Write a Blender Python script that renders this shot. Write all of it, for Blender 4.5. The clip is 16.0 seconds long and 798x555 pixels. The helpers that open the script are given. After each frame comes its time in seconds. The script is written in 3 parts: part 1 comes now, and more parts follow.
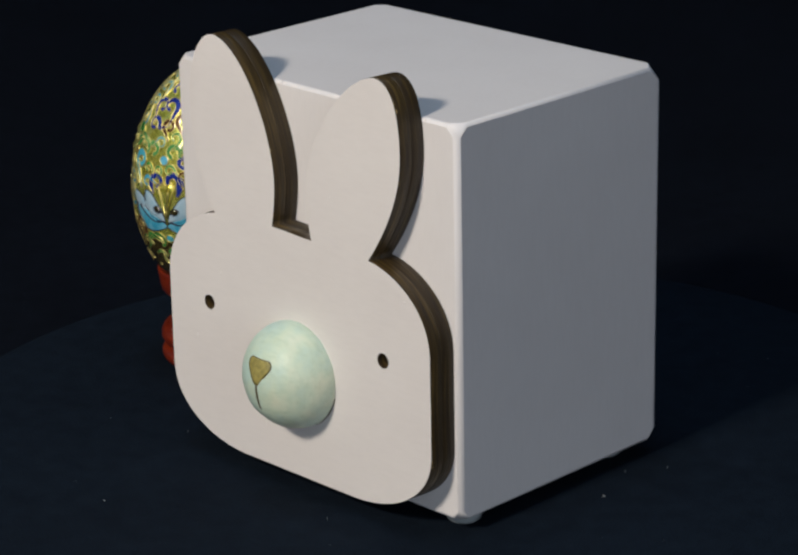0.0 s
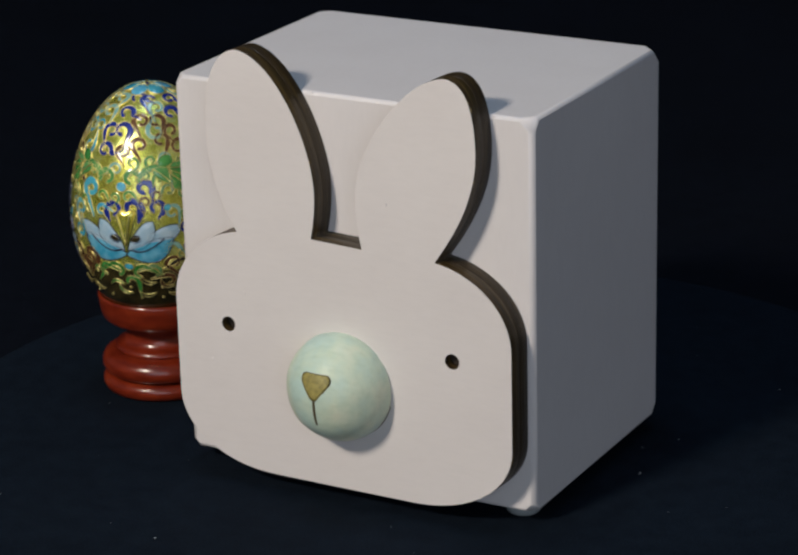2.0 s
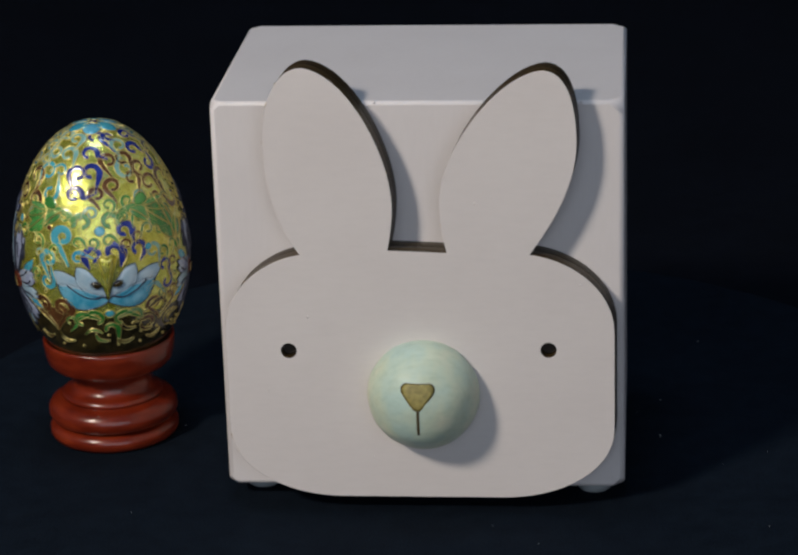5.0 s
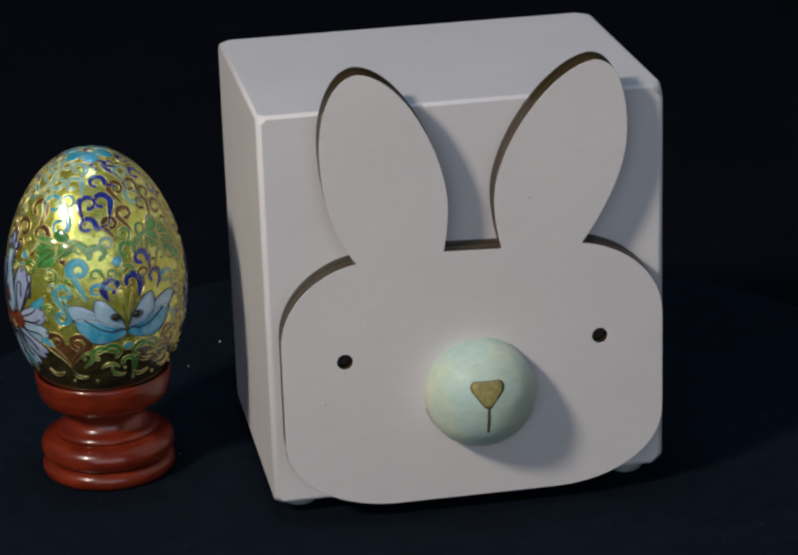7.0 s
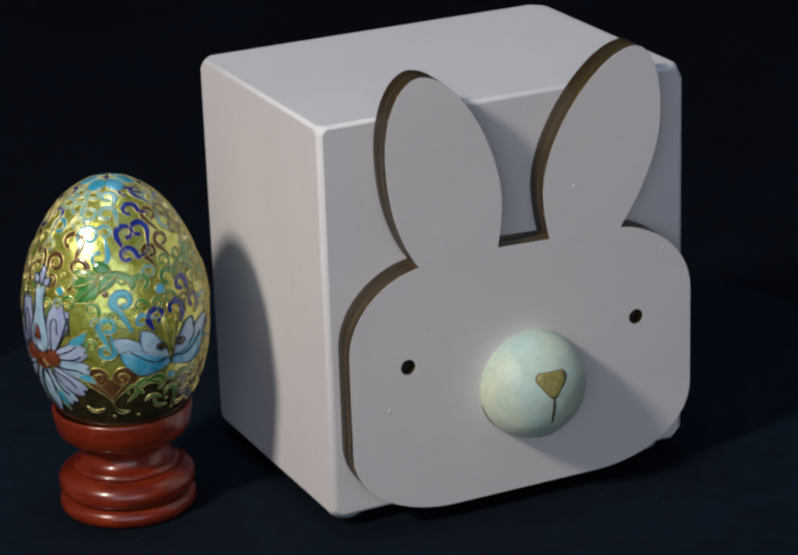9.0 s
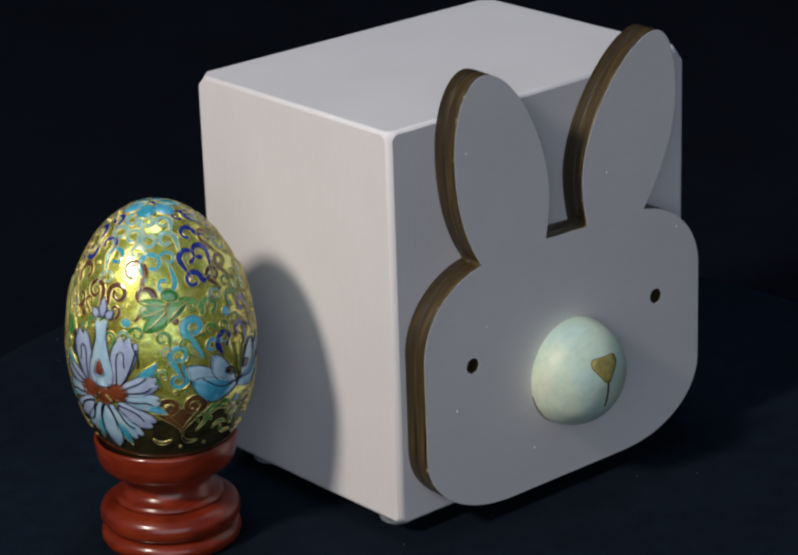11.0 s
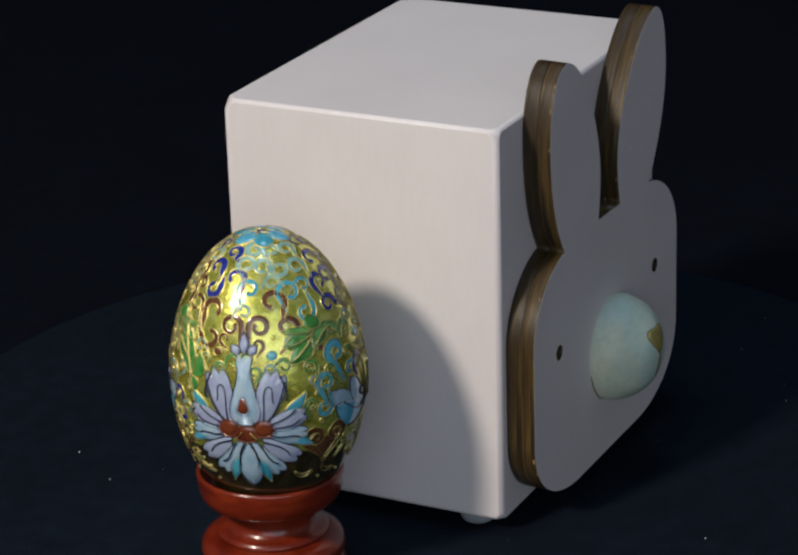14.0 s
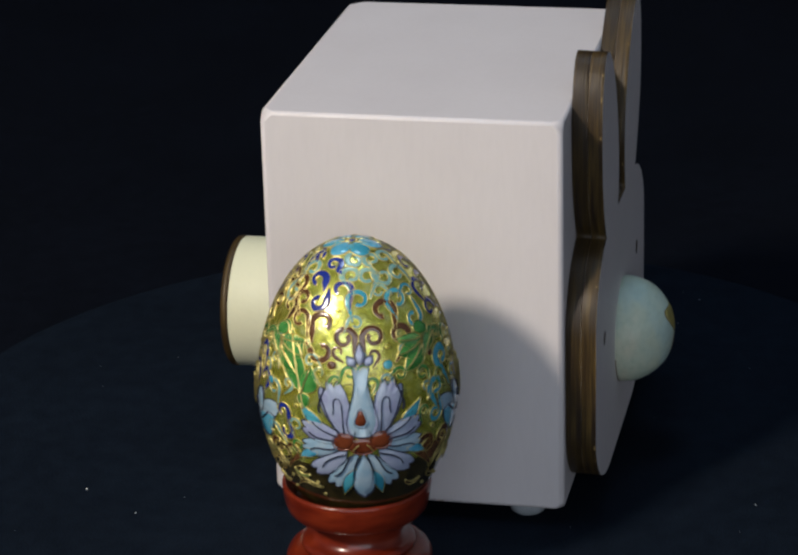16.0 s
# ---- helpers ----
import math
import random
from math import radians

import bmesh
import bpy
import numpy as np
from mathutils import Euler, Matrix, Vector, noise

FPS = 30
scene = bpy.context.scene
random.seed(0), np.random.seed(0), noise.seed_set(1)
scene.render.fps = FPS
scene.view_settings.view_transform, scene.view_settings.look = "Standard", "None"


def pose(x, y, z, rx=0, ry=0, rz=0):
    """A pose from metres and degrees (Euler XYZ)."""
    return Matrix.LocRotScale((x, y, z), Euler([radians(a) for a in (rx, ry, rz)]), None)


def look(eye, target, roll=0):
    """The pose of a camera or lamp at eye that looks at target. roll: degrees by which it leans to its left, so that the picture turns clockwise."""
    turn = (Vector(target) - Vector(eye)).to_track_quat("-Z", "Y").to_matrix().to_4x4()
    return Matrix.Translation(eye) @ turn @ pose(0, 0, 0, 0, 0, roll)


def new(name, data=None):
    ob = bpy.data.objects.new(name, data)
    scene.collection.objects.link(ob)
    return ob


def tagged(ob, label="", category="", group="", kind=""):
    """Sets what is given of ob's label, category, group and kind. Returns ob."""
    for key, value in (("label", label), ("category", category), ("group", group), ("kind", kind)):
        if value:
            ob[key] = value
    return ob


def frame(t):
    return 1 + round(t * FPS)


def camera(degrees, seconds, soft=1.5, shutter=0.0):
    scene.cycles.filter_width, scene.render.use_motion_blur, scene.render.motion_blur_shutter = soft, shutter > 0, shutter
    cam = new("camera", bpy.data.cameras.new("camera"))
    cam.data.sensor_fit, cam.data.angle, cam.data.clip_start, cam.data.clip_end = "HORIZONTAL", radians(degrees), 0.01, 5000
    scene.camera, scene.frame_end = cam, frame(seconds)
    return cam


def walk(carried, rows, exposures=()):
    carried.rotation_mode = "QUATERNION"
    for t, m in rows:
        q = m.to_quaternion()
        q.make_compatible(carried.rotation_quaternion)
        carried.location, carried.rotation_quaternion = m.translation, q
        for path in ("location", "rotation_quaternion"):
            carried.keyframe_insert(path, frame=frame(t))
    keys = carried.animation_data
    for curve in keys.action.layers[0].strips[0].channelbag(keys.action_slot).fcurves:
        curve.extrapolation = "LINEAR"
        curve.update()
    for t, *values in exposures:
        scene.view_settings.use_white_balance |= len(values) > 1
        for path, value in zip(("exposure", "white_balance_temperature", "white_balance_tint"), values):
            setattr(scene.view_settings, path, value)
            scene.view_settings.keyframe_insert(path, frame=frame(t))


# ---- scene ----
cam = camera(16.886, 16.0, soft=2.5)

# ---- camera: stands still before the turntable ----
EYE = Vector((0.0, -0.66813, 0.29442))
AIM = EYE + Vector((-0.01247, 0.93690, -0.34938))
walk(cam, [(0.0, look(EYE, AIM, -0.877)), (16.0, look(EYE, AIM, -0.877))],
     exposures=[(0.0, 0.06, 6380, 6), (1.5, -0.08, 6400, 7), (3.5, -0.25, 6380, 9), (6.0, -0.29, 6380, 9), (7.2, -0.30, 6200, 8), (9.0, -0.07, 6170, 9),
                (12.0, -0.02, 6250, 8), (13.0, -0.01, 6450, 10), (16.0, 0.03, 6480, 10)])


def table_angle(t):
    """Turn of the turntable in degrees."""
    return -44.775 + 8.1942 * t - 0.027668 * t ** 2 - 0.000146 * t ** 3


# ---- light: one warm lamp, two added cool fills with no source in view ----
world = bpy.data.worlds.new("room_world")
scene.world = world
world.use_nodes = True
world.node_tree.nodes["Background"].inputs[0].default_value = (0.75, 0.85, 1.0, 1)
world.node_tree.nodes["Background"].inputs[1].default_value = 0.02

AIM_POINT = (-0.02, -0.01, 0.05)


def area_lamp(name, place, target, power, colour, width, height=0.0):
    data = bpy.data.lights.new(name, "AREA")
    data.energy, data.color, data.size = power, colour, width
    data.shape = "RECTANGLE" if height else "DISK"
    if height:
        data.size_y = height
    ob = new(name, data)
    ob.matrix_world = look(place, target)
    return ob


area_lamp("warm_lamp", (-0.02 - 0.540 * 1.2, -0.01 - 0.595 * 1.2, 0.05 + 0.595 * 1.2), AIM_POINT, 9.8, (1.0, 0.885, 0.765), 0.15)
# added soft fill behind the camera; no window is known there
area_lamp("front_fill", (0.10, -1.97, 0.62), (0.10, 0.0, 0.62), 11.4, (0.81, 0.88, 1.0), 2.1, 1.1)
# added overhead fill that brightens and cools the top faces
area_lamp("cool_top_fill", (-0.12, 0.06, 1.88), (-0.12, 0.06, 0.0), 6.6, (0.62, 0.79, 1.0), 0.5, 0.5)


# ---- materials ----
def nodes_of(name, rough=0.5, metal=0.0, spec=0.5):
    m = bpy.data.materials.new(name)
    m.use_nodes = True
    nt = m.node_tree
    b = nt.nodes["Principled BSDF"]
    b.inputs["Roughness"].default_value = rough
    b.inputs["Metallic"].default_value = metal
    b.inputs["Specular IOR Level"].default_value = spec
    return m, nt, b


def noise_ramp(nt, scale, stops, detail=4.0, stretch=(1, 1, 1), coord="Object", rough=0.55):
    """Noise in the thing's own space, in metres, through a colour ramp."""
    tc = nt.nodes.new("ShaderNodeTexCoord")
    mp = nt.nodes.new("ShaderNodeMapping")
    mp.inputs["Scale"].default_value = stretch
    nz = nt.nodes.new("ShaderNodeTexNoise")
    nz.inputs["Scale"].default_value = scale
    nz.inputs["Detail"].default_value = detail
    nz.inputs["Roughness"].default_value = rough
    rp = nt.nodes.new("ShaderNodeValToRGB")
    els = rp.color_ramp.elements
    while len(els) < len(stops):
        els.new(0.5)
    for el, (pos, col) in zip(els, stops):
        el.position, el.color = pos, (*col, 1)
    nt.links.new(tc.outputs[coord], mp.inputs["Vector"])
    nt.links.new(mp.outputs["Vector"], nz.inputs["Vector"])
    nt.links.new(nz.outputs["Fac"], rp.inputs["Fac"])
    return rp, nz


def mix(nt, kind, fac, a, b):
    n = nt.nodes.new("ShaderNodeMix")
    n.data_type, n.blend_type = "RGBA", kind
    n.inputs["Factor"].default_value = fac
    nt.links.new(a, n.inputs["A"])
    nt.links.new(b, n.inputs["B"])
    return n.outputs["Result"]


def bump(nt, b, height, strength, distance):
    n = nt.nodes.new("ShaderNodeBump")
    n.inputs["Strength"].default_value = strength
    n.inputs["Distance"].default_value = distance
    nt.links.new(height, n.inputs["Height"])
    nt.links.new(n.outputs["Normal"], b.inputs["Normal"])
    return n


def painted_wood(name, light, dark, rough=0.5, grain=(1, 1, 1)):
    m, nt, b = nodes_of(name, rough, 0, 0.35)
    big, _ = noise_ramp(nt, 28, [(0.35, dark), (0.65, light)], 3)
    fine, fn = noise_ramp(nt, 900, [(0.3, (0.98, 0.98, 0.98)), (0.6, (1, 1, 1))], 3, grain)
    nt.links.new(mix(nt, "MULTIPLY", 1.0, big.outputs["Color"], fine.outputs["Color"]), b.inputs["Base Color"])
    bump(nt, b, fn.outputs["Fac"], 0.14, 0.0003)
    return m


def mint_paint():
    """Brushed mint paint with creamy and bluish strokes, thin in places."""
    m, nt, b = nodes_of("mint_painted_wood", 0.42, 0, 0.4)
    big, _ = noise_ramp(nt, 95, [(0.30, (0.50, 0.65, 0.58)), (0.5, (0.60, 0.69, 0.54)), (0.68, (0.72, 0.73, 0.56))], 3, (1, 1, 0.7))
    fine, fn = noise_ramp(nt, 700, [(0.3, (0.9, 0.92, 0.9)), (0.55, (1, 1, 1))], 4, (0.3, 1, 1))
    nt.links.new(mix(nt, "MULTIPLY", 1.0, big.outputs["Color"], fine.outputs["Color"]), b.inputs["Base Color"])
    _, rough = noise_ramp(nt, 1100, [(0.3, (0, 0, 0)), (0.7, (1, 1, 1))], 3)
    bump(nt, b, rough.outputs["Fac"], 0.30, 0.0003)
    return m


WHITE = painted_wood("white_painted_wood", (0.80, 0.76, 0.752), (0.77, 0.728, 0.72), 0.46, (1, 1, 0.18))
PLATE_WHITE = painted_wood("white_painted_board", (0.79, 0.742, 0.72), (0.76, 0.71, 0.69), 0.5, (0.25, 1, 1))
MINT = mint_paint()
CREAM = painted_wood("cream_painted_wood", (0.76, 0.765, 0.55), (0.70, 0.72, 0.53), 0.5)


def burnt_edge(name, warm):
    m, nt, b = nodes_of(name, 0.45, 0, 0.4)
    streak, sn = noise_ramp(nt, 620, [(0.32, (0.016, 0.009, 0.005)), (0.55, (0.050 * warm, 0.031 * warm, 0.009 * warm)), (0.8, (0.135 * warm, 0.088 * warm, 0.022 * warm))], 5, (0.10, 2.4, 0.10))
    nt.links.new(streak.outputs["Color"], b.inputs["Base Color"])
    bump(nt, b, sn.outputs["Fac"], 0.5, 0.0005)
    return m


BURNT = burnt_edge("burnt_board_edge", 0.8)
BURNT_LIGHT = burnt_edge("burnt_golden_board_edge", 1.3)


def plain(name, colour, rough=0.5, metal=0.0, spec=0.5, scale=300, vary=0.25, height=0.1):
    m, nt, b = nodes_of(name, rough, metal, spec)
    dark = tuple(c * (1 - vary) for c in colour)
    rp, nz = noise_ramp(nt, scale, [(0.35, dark), (0.65, colour)], 4)
    nt.links.new(rp.outputs["Color"], b.inputs["Base Color"])
    bump(nt, b, nz.outputs["Fac"], height, 0.0003)
    return m


DARK_HOLE = plain("burnt_hole", (0.030, 0.021, 0.014), 0.7)
OCHRE = plain("ochre_paint", (0.38, 0.32, 0.095), 0.5, scale=900, vary=0.35)
DARK_LINE = plain("dark_engraved_line", (0.10, 0.075, 0.03), 0.6)
RUBBER = plain("clear_rubber", (0.42, 0.46, 0.48), 0.3)


def cloth(name, colour, dark):
    m, nt, b = nodes_of(name, 0.95, 0, 0.08)
    big, _ = noise_ramp(nt, 16, [(0.3, dark), (0.7, colour)], 5)
    mid, _ = noise_ramp(nt, 160, [(0.3, (0.72, 0.74, 0.78)), (0.7, (1.15, 1.12, 1.1))], 4)
    fine, fn = noise_ramp(nt, 1500, [(0.3, (0.55, 0.55, 0.55)), (0.7, (1.1, 1.1, 1.1))], 2)
    both = mix(nt, "MULTIPLY", 1.0, mid.outputs["Color"], fine.outputs["Color"])
    nt.links.new(mix(nt, "MULTIPLY", 1.0, big.outputs["Color"], both), b.inputs["Base Color"])
    bump(nt, b, fn.outputs["Fac"], 0.6, 0.0004)
    return m


NAVY = cloth("navy_felt", (0.0071, 0.0133, 0.0232), (0.0050, 0.0095, 0.0170))
BLACK = cloth("black_cloth", (0.0042, 0.0064, 0.0122), (0.0030, 0.0046, 0.0090))
# unseen ceiling, tinted blue so its bounce cools the top faces
CEILING = plain("blue_bounce_ceiling", (0.50, 0.61, 0.80), 0.9, scale=6, vary=0.06, height=0.02)
WALL = plain("wall_paint", (0.36, 0.37, 0.40), 0.9, scale=6, vary=0.06, height=0.02)


def red_wood():
    m, nt, b = nodes_of("red_lacquered_wood", 0.28, 0, 0.5)
    b.inputs["Coat Weight"].default_value = 0.4
    b.inputs["Coat Roughness"].default_value = 0.13
    rp, nz = noise_ramp(nt, 120, [(0.3, (0.11, 0.010, 0.003)), (0.55, (0.19, 0.021, 0.006)), (0.8, (0.27, 0.038, 0.010))], 5, (1, 1, 3))
    nt.links.new(rp.outputs["Color"], b.inputs["Base Color"])
    bump(nt, b, nz.outputs["Fac"], 0.08, 0.0003)
    return m


RED_WOOD = red_wood()


# ---- building helpers ----
def part(name, bm, material, parent=None, label="", smooth=True):
    me = bpy.data.meshes.new(name)
    bm.to_mesh(me)
    bm.free()
    for mat in (material if isinstance(material, (list, tuple)) else [material]):
        me.materials.append(mat)
    if smooth:
        for p in me.polygons:
            p.use_smooth = True
    ob = new(name, me)
    ob.parent = parent
    return tagged(ob, label)


def rounded_box(sx, sy, sz, r, seg=4, centre=(0, 0, 0)):
    bm = bmesh.new()
    bmesh.ops.create_cube(bm, size=1.0, matrix=Matrix.Translation(centre) @ Matrix.Diagonal((sx, sy, sz, 1)))
    if r:
        bmesh.ops.bevel(bm, geom=bm.edges[:], offset=r, segments=seg, profile=0.5, affect="EDGES")
    return bm


def lathe(profile, seg=72):
    """A turned body about z from (radius, height) pairs; radius 0 closes it."""
    bm = bmesh.new()
    rings = []
    for r, z in profile:
        if r <= 1e-6:
            rings.append([bm.verts.new((0, 0, z))])
        else:
            rings.append([bm.verts.new((r * math.cos(2 * math.pi * i / seg), r * math.sin(2 * math.pi * i / seg), z)) for i in range(seg)])
    for a, b in zip(rings, rings[1:]):
        for i in range(seg):
            j = (i + 1) % seg
            if len(a) == 1 and len(b) > 1:
                bm.faces.new((a[0], b[j], b[i]))
            elif len(b) == 1 and len(a) > 1:
                bm.faces.new((a[i], a[j], b[0]))
            elif len(a) > 1:
                bm.faces.new((a[i], a[j], b[j], b[i]))
    bmesh.ops.recalc_face_normals(bm, faces=bm.faces[:])
    return bm


def bezier(p0, c0, c1, p1, n=14):
    """Points of a cubic curve, without its last one."""
    out = []
    for i in range(n):
        t = i / n
        s = 1 - t
        out.append(tuple(s ** 3 * a + 3 * s * s * t * b + 3 * s * t * t * c + t ** 3 * d for a, b, c, d in zip(p0, c0, c1, p1)))
    return out


def board(loops, thickness, bevel, face, edge, name, parent, label=""):
    """A flat board in the x-z plane from closed outlines (the later ones are holes); its front looks to -y, its back lies at y = 0."""
    cu = bpy.data.curves.new(name, "CURVE")
    cu.dimensions, cu.fill_mode = "2D", "BOTH"
    cu.extrude, cu.bevel_depth, cu.bevel_resolution = thickness / 2 - bevel, bevel, 1
    cu.offset = -bevel
    for loop in loops:
        sp = cu.splines.new("POLY")
        sp.points.add(len(loop) - 1)
        for p, (x, z) in zip(sp.points, loop):
            p.co = (x, z, 0, 1)
        sp.use_cyclic_u = True
    tmp = bpy.data.objects.new(name, cu)
    scene.collection.objects.link(tmp)
    me = bpy.data.meshes.new_from_object(tmp.evaluated_get(bpy.context.evaluated_depsgraph_get()))
    bpy.data.objects.remove(tmp)
    me.transform(Matrix.Translation((0, -thickness / 2, 0)) @ Matrix.Rotation(math.pi / 2, 4, "X"))
    me.materials.clear()
    me.materials.append(face)
    me.materials.append(edge)
    for p in me.polygons:
        p.material_index = 0 if abs(p.normal.y) > 0.9 else 1
    me.name = name
    ob = new(name, me)
    ob.parent = parent
    return tagged(ob, label)


def slab(name, lo, hi, material, label, category="wall"):
    c = [(a + b) / 2 for a, b in zip(lo, hi)]
    s = [b - a for a, b in zip(lo, hi)]
    ob = part(name, rounded_box(*s, 0, centre=c), material, None, label, False)
    return tagged(ob, category=category, kind="structure")


# ---- the room: unseen plain walls, added to close the place and bounce light ----
slab("floor", (-2.1, -2.1, -0.10), (2.1, 2.1, -0.022), WALL, "plain grey room floor under the black cloth", "floor")
slab("ceiling", (-2.1, -2.1, 1.9), (2.1, 2.1, 2.0), CEILING, "unseen ceiling tinted pale blue for cool bounce light", "ceiling")
slab("wall_north", (-2.1, 2.0, -0.022), (2.1, 2.1, 1.9), WALL, "plain pale grey wall behind the backdrop")
slab("wall_west", (-2.1, -2.0, -0.022), (-2.0, 2.0, 1.9), WALL, "plain pale grey side wall")
slab("wall_east", (2.0, -2.0, -0.022), (2.1, 2.0, 1.9), WALL, "plain pale grey side wall of the room")
slab("wall_south_1", (-2.1, -2.1, -0.022), (-1.0, -2.0, 1.9), WALL, "unseen plain grey wall beside the opening for the front fill")
slab("wall_south_2", (1.2, -2.1, -0.022), (2.1, -2.0, 1.9), WALL, "unseen narrow grey wall beside the opening for the front fill")
slab("wall_south_3", (-1.0, -2.1, -0.022), (1.2, -2.0, 0.06), WALL, "unseen grey wall under the opening for the front fill")
slab("wall_south_4", (-1.0, -2.1, 1.18), (1.2, -2.0, 1.9), WALL, "unseen grey wall above the opening for the front fill")


def backdrop():
    """Black cloth that lies under the turntable and rises behind it in a soft cove."""
    bm = bmesh.new()
    prof = [(-0.95, -0.018), (-0.3, -0.018), (0.3, -0.018), (0.85, -0.018)]
    prof += [(0.85 + 0.3 * math.sin(a), 0.282 - 0.3 * math.cos(a)) for a in [math.pi / 2 * i / 10 for i in range(1, 11)]]
    prof += [(1.15, 0.6), (1.15, 1.0), (1.15, 1.4)]
    cols = 60
    rows = []
    for k in range(cols + 1):
        x = -1.3 + 2.6 * k / cols
        row = []
        for y, z in prof:
            wave = 0.012 * math.sin(7 * x + 1.3) * max(0.0, z - 0.1) + 0.008 * math.sin(17 * x) * max(0.0, z - 0.1)
            row.append(bm.verts.new((x, y + wave, z)))
        rows.append(row)
    for a, b in zip(rows, rows[1:]):
        for i in range(len(prof) - 1):
            bm.faces.new((a[i], b[i], b[i + 1], a[i + 1]))
    bmesh.ops.recalc_face_normals(bm, faces=bm.faces[:])
    return tagged(part("backdrop", bm, BLACK, None, "black cloth backdrop under and behind the turntable"), category="backdrop", kind="structure")


backdrop()

# ---- turntable ----
turntable = tagged(part("turntable", lathe([(0, -0.0155), (0.141, -0.0155), (0.1435, -0.0145), (0.1448, -0.012), (0.1450, -0.005), (0.1443, -0.0018), (0.1425, -0.0004), (0.1400, 0.0), (0.07, 0.0), (0, 0.0)], 160), NAVY, None,
                  "round turntable covered with dark navy felt"), category="turntable")


def specks():
    """Dust and lint lying on the felt."""
    rnd = random.Random(4)
    bm = bmesh.new()
    spots = [(-0.0481, 0.0829, 0.00045), (-0.0594, 0.0662, 0.0003), (-0.031, -0.0893, 0.00032), (0.061, 0.0, 0.00025)]
    for _ in range(40):
        a, r = rnd.uniform(0, 6.283), 0.138 * math.sqrt(rnd.random())
        spots.append((r * math.cos(a), r * math.sin(a), rnd.uniform(0.00008, 0.00018)))
    for x, y, s in spots:
        bmesh.ops.create_icosphere(bm, subdivisions=1, radius=s, matrix=Matrix.Translation((x, y, s * 0.5)) @ Matrix.Diagonal((1, rnd.uniform(0.6, 1), 0.7, 1)))
    return part("lint", bm, plain("pale_lint", (0.55, 0.55, 0.52), 0.8), turntable, "tiny pale dust specks")


specks()["kind"] = "stuff"

# ---- rabbit box ----
W, D, H, RAISE = 0.1014, 0.0733, 0.1019, 0.0007
rabbit_box = tagged(new("rabbit_box"), "white painted wooden box with a flat rabbit face", "wooden box")


def box_body():
    bm = rounded_box(W, D + 0.001, H, 0, centre=(0, 0.0005, RAISE + H / 2))
    upright = [e for e in bm.edges if abs(e.verts[0].co.z - e.verts[1].co.z) > H / 2]
    bmesh.ops.bevel(bm, geom=upright, offset=0.0013, segments=4, profile=0.5, affect="EDGES")
    rims = [e for e in bm.edges if abs(e.verts[0].co.z - e.verts[1].co.z) < 1e-6 and len({round(f.normal.z, 1) for f in e.link_faces}) > 1]
    bmesh.ops.bevel(bm, geom=rims, offset=0.0009, segments=3, profile=0.5, affect="EDGES")
    # each corner is sanded off at a slant
    for sx, sy, sz, cut in ((1, -1, 1, 0.0052), (1, 1, 1, 0.0056), (-1, 1, 1, 0.0046), (-1, -1, 1, 0.0040), (1, -1, -1, 0.0044), (1, 1, -1, 0.0048), (-1, 1, -1, 0.0036), (-1, -1, -1, 0.0034)):
        tip = Vector((sx * W / 2, 0.0005 + sy * (D + 0.001) / 2, RAISE + H / 2 + sz * H / 2))
        geom = bm.verts[:] + bm.edges[:] + bm.faces[:]
        res = bmesh.ops.bisect_plane(bm, geom=geom, dist=1e-7, plane_co=tip - Vector((sx * cut * 0.84, 0, 0)), plane_no=Vector((sx, sy, sz)), clear_outer=True)
        rim = [e for e in res["geom_cut"] if isinstance(e, bmesh.types.BMEdge)]
        bmesh.ops.contextual_create(bm, geom=rim)
    bmesh.ops.recalc_face_normals(bm, faces=bm.faces[:])
    ob = part("body", bm, WHITE, rabbit_box, "white painted wooden cube with softly rounded edges")
    for p in ob.data.polygons:
        p.use_smooth = p.area < 0.001
    return ob


box_body()
FRONT = -D / 2
mm = 0.001


def face_outline():
    """The rabbit's head with its two upright ears, anticlockwise, in millimetres."""
    def half(v, notch, tip, out):
        """One side from the chin's middle to the notch between the ears."""
        waist = (5.75, 80.0)
        pts = bezier((0.0, 1.0), (7.0, 1.0), (14.0, 1.0), (20.0, 1.0), 3) + bezier((20.0, 1.0), (36.0, 1.0), (48.3, 9.0), (48.3, 20.0), 22)
        pts += bezier((48.3, 20.0), (48.3, 29.0), (48.3, 38.0), (48.3, 46.0), 3) + bezier((48.3, 46.0), (48.0, 57.0), (38.0, 64.5), v, 18)
        pts += bezier(v, (v[0] + 5.9, 74.0), (out, 84.0), (out, 94.5)) + bezier((out, 94.5), (out, 104.5), (tip[0] + 6.0, tip[1]), tip, 12)
        return pts + bezier(tip, (tip[0] - 10.5, tip[1] - 1.0), (6.5, 93.0), waist, 18) + bezier(waist, (5.5, 76.0), (6.2, 71.0), notch, 8) + [notch]
    right = half((27.7, 65.9), (7.35, 66.4), (31.0, 112.4), 39.3)
    left = half((28.9, 65.8), (7.1, 67.0), (26.8, 113.3), 36.9)
    loop = right + [(-x, z) for x, z in reversed(left[1:])]
    return [(x * mm, z * mm) for x, z in loop]


def circle(cx, cz, r, n=28):
    return [((cx + r * math.cos(2 * math.pi * i / n)) * mm, (cz + r * math.sin(2 * math.pi * i / n)) * mm) for i in range(n)]


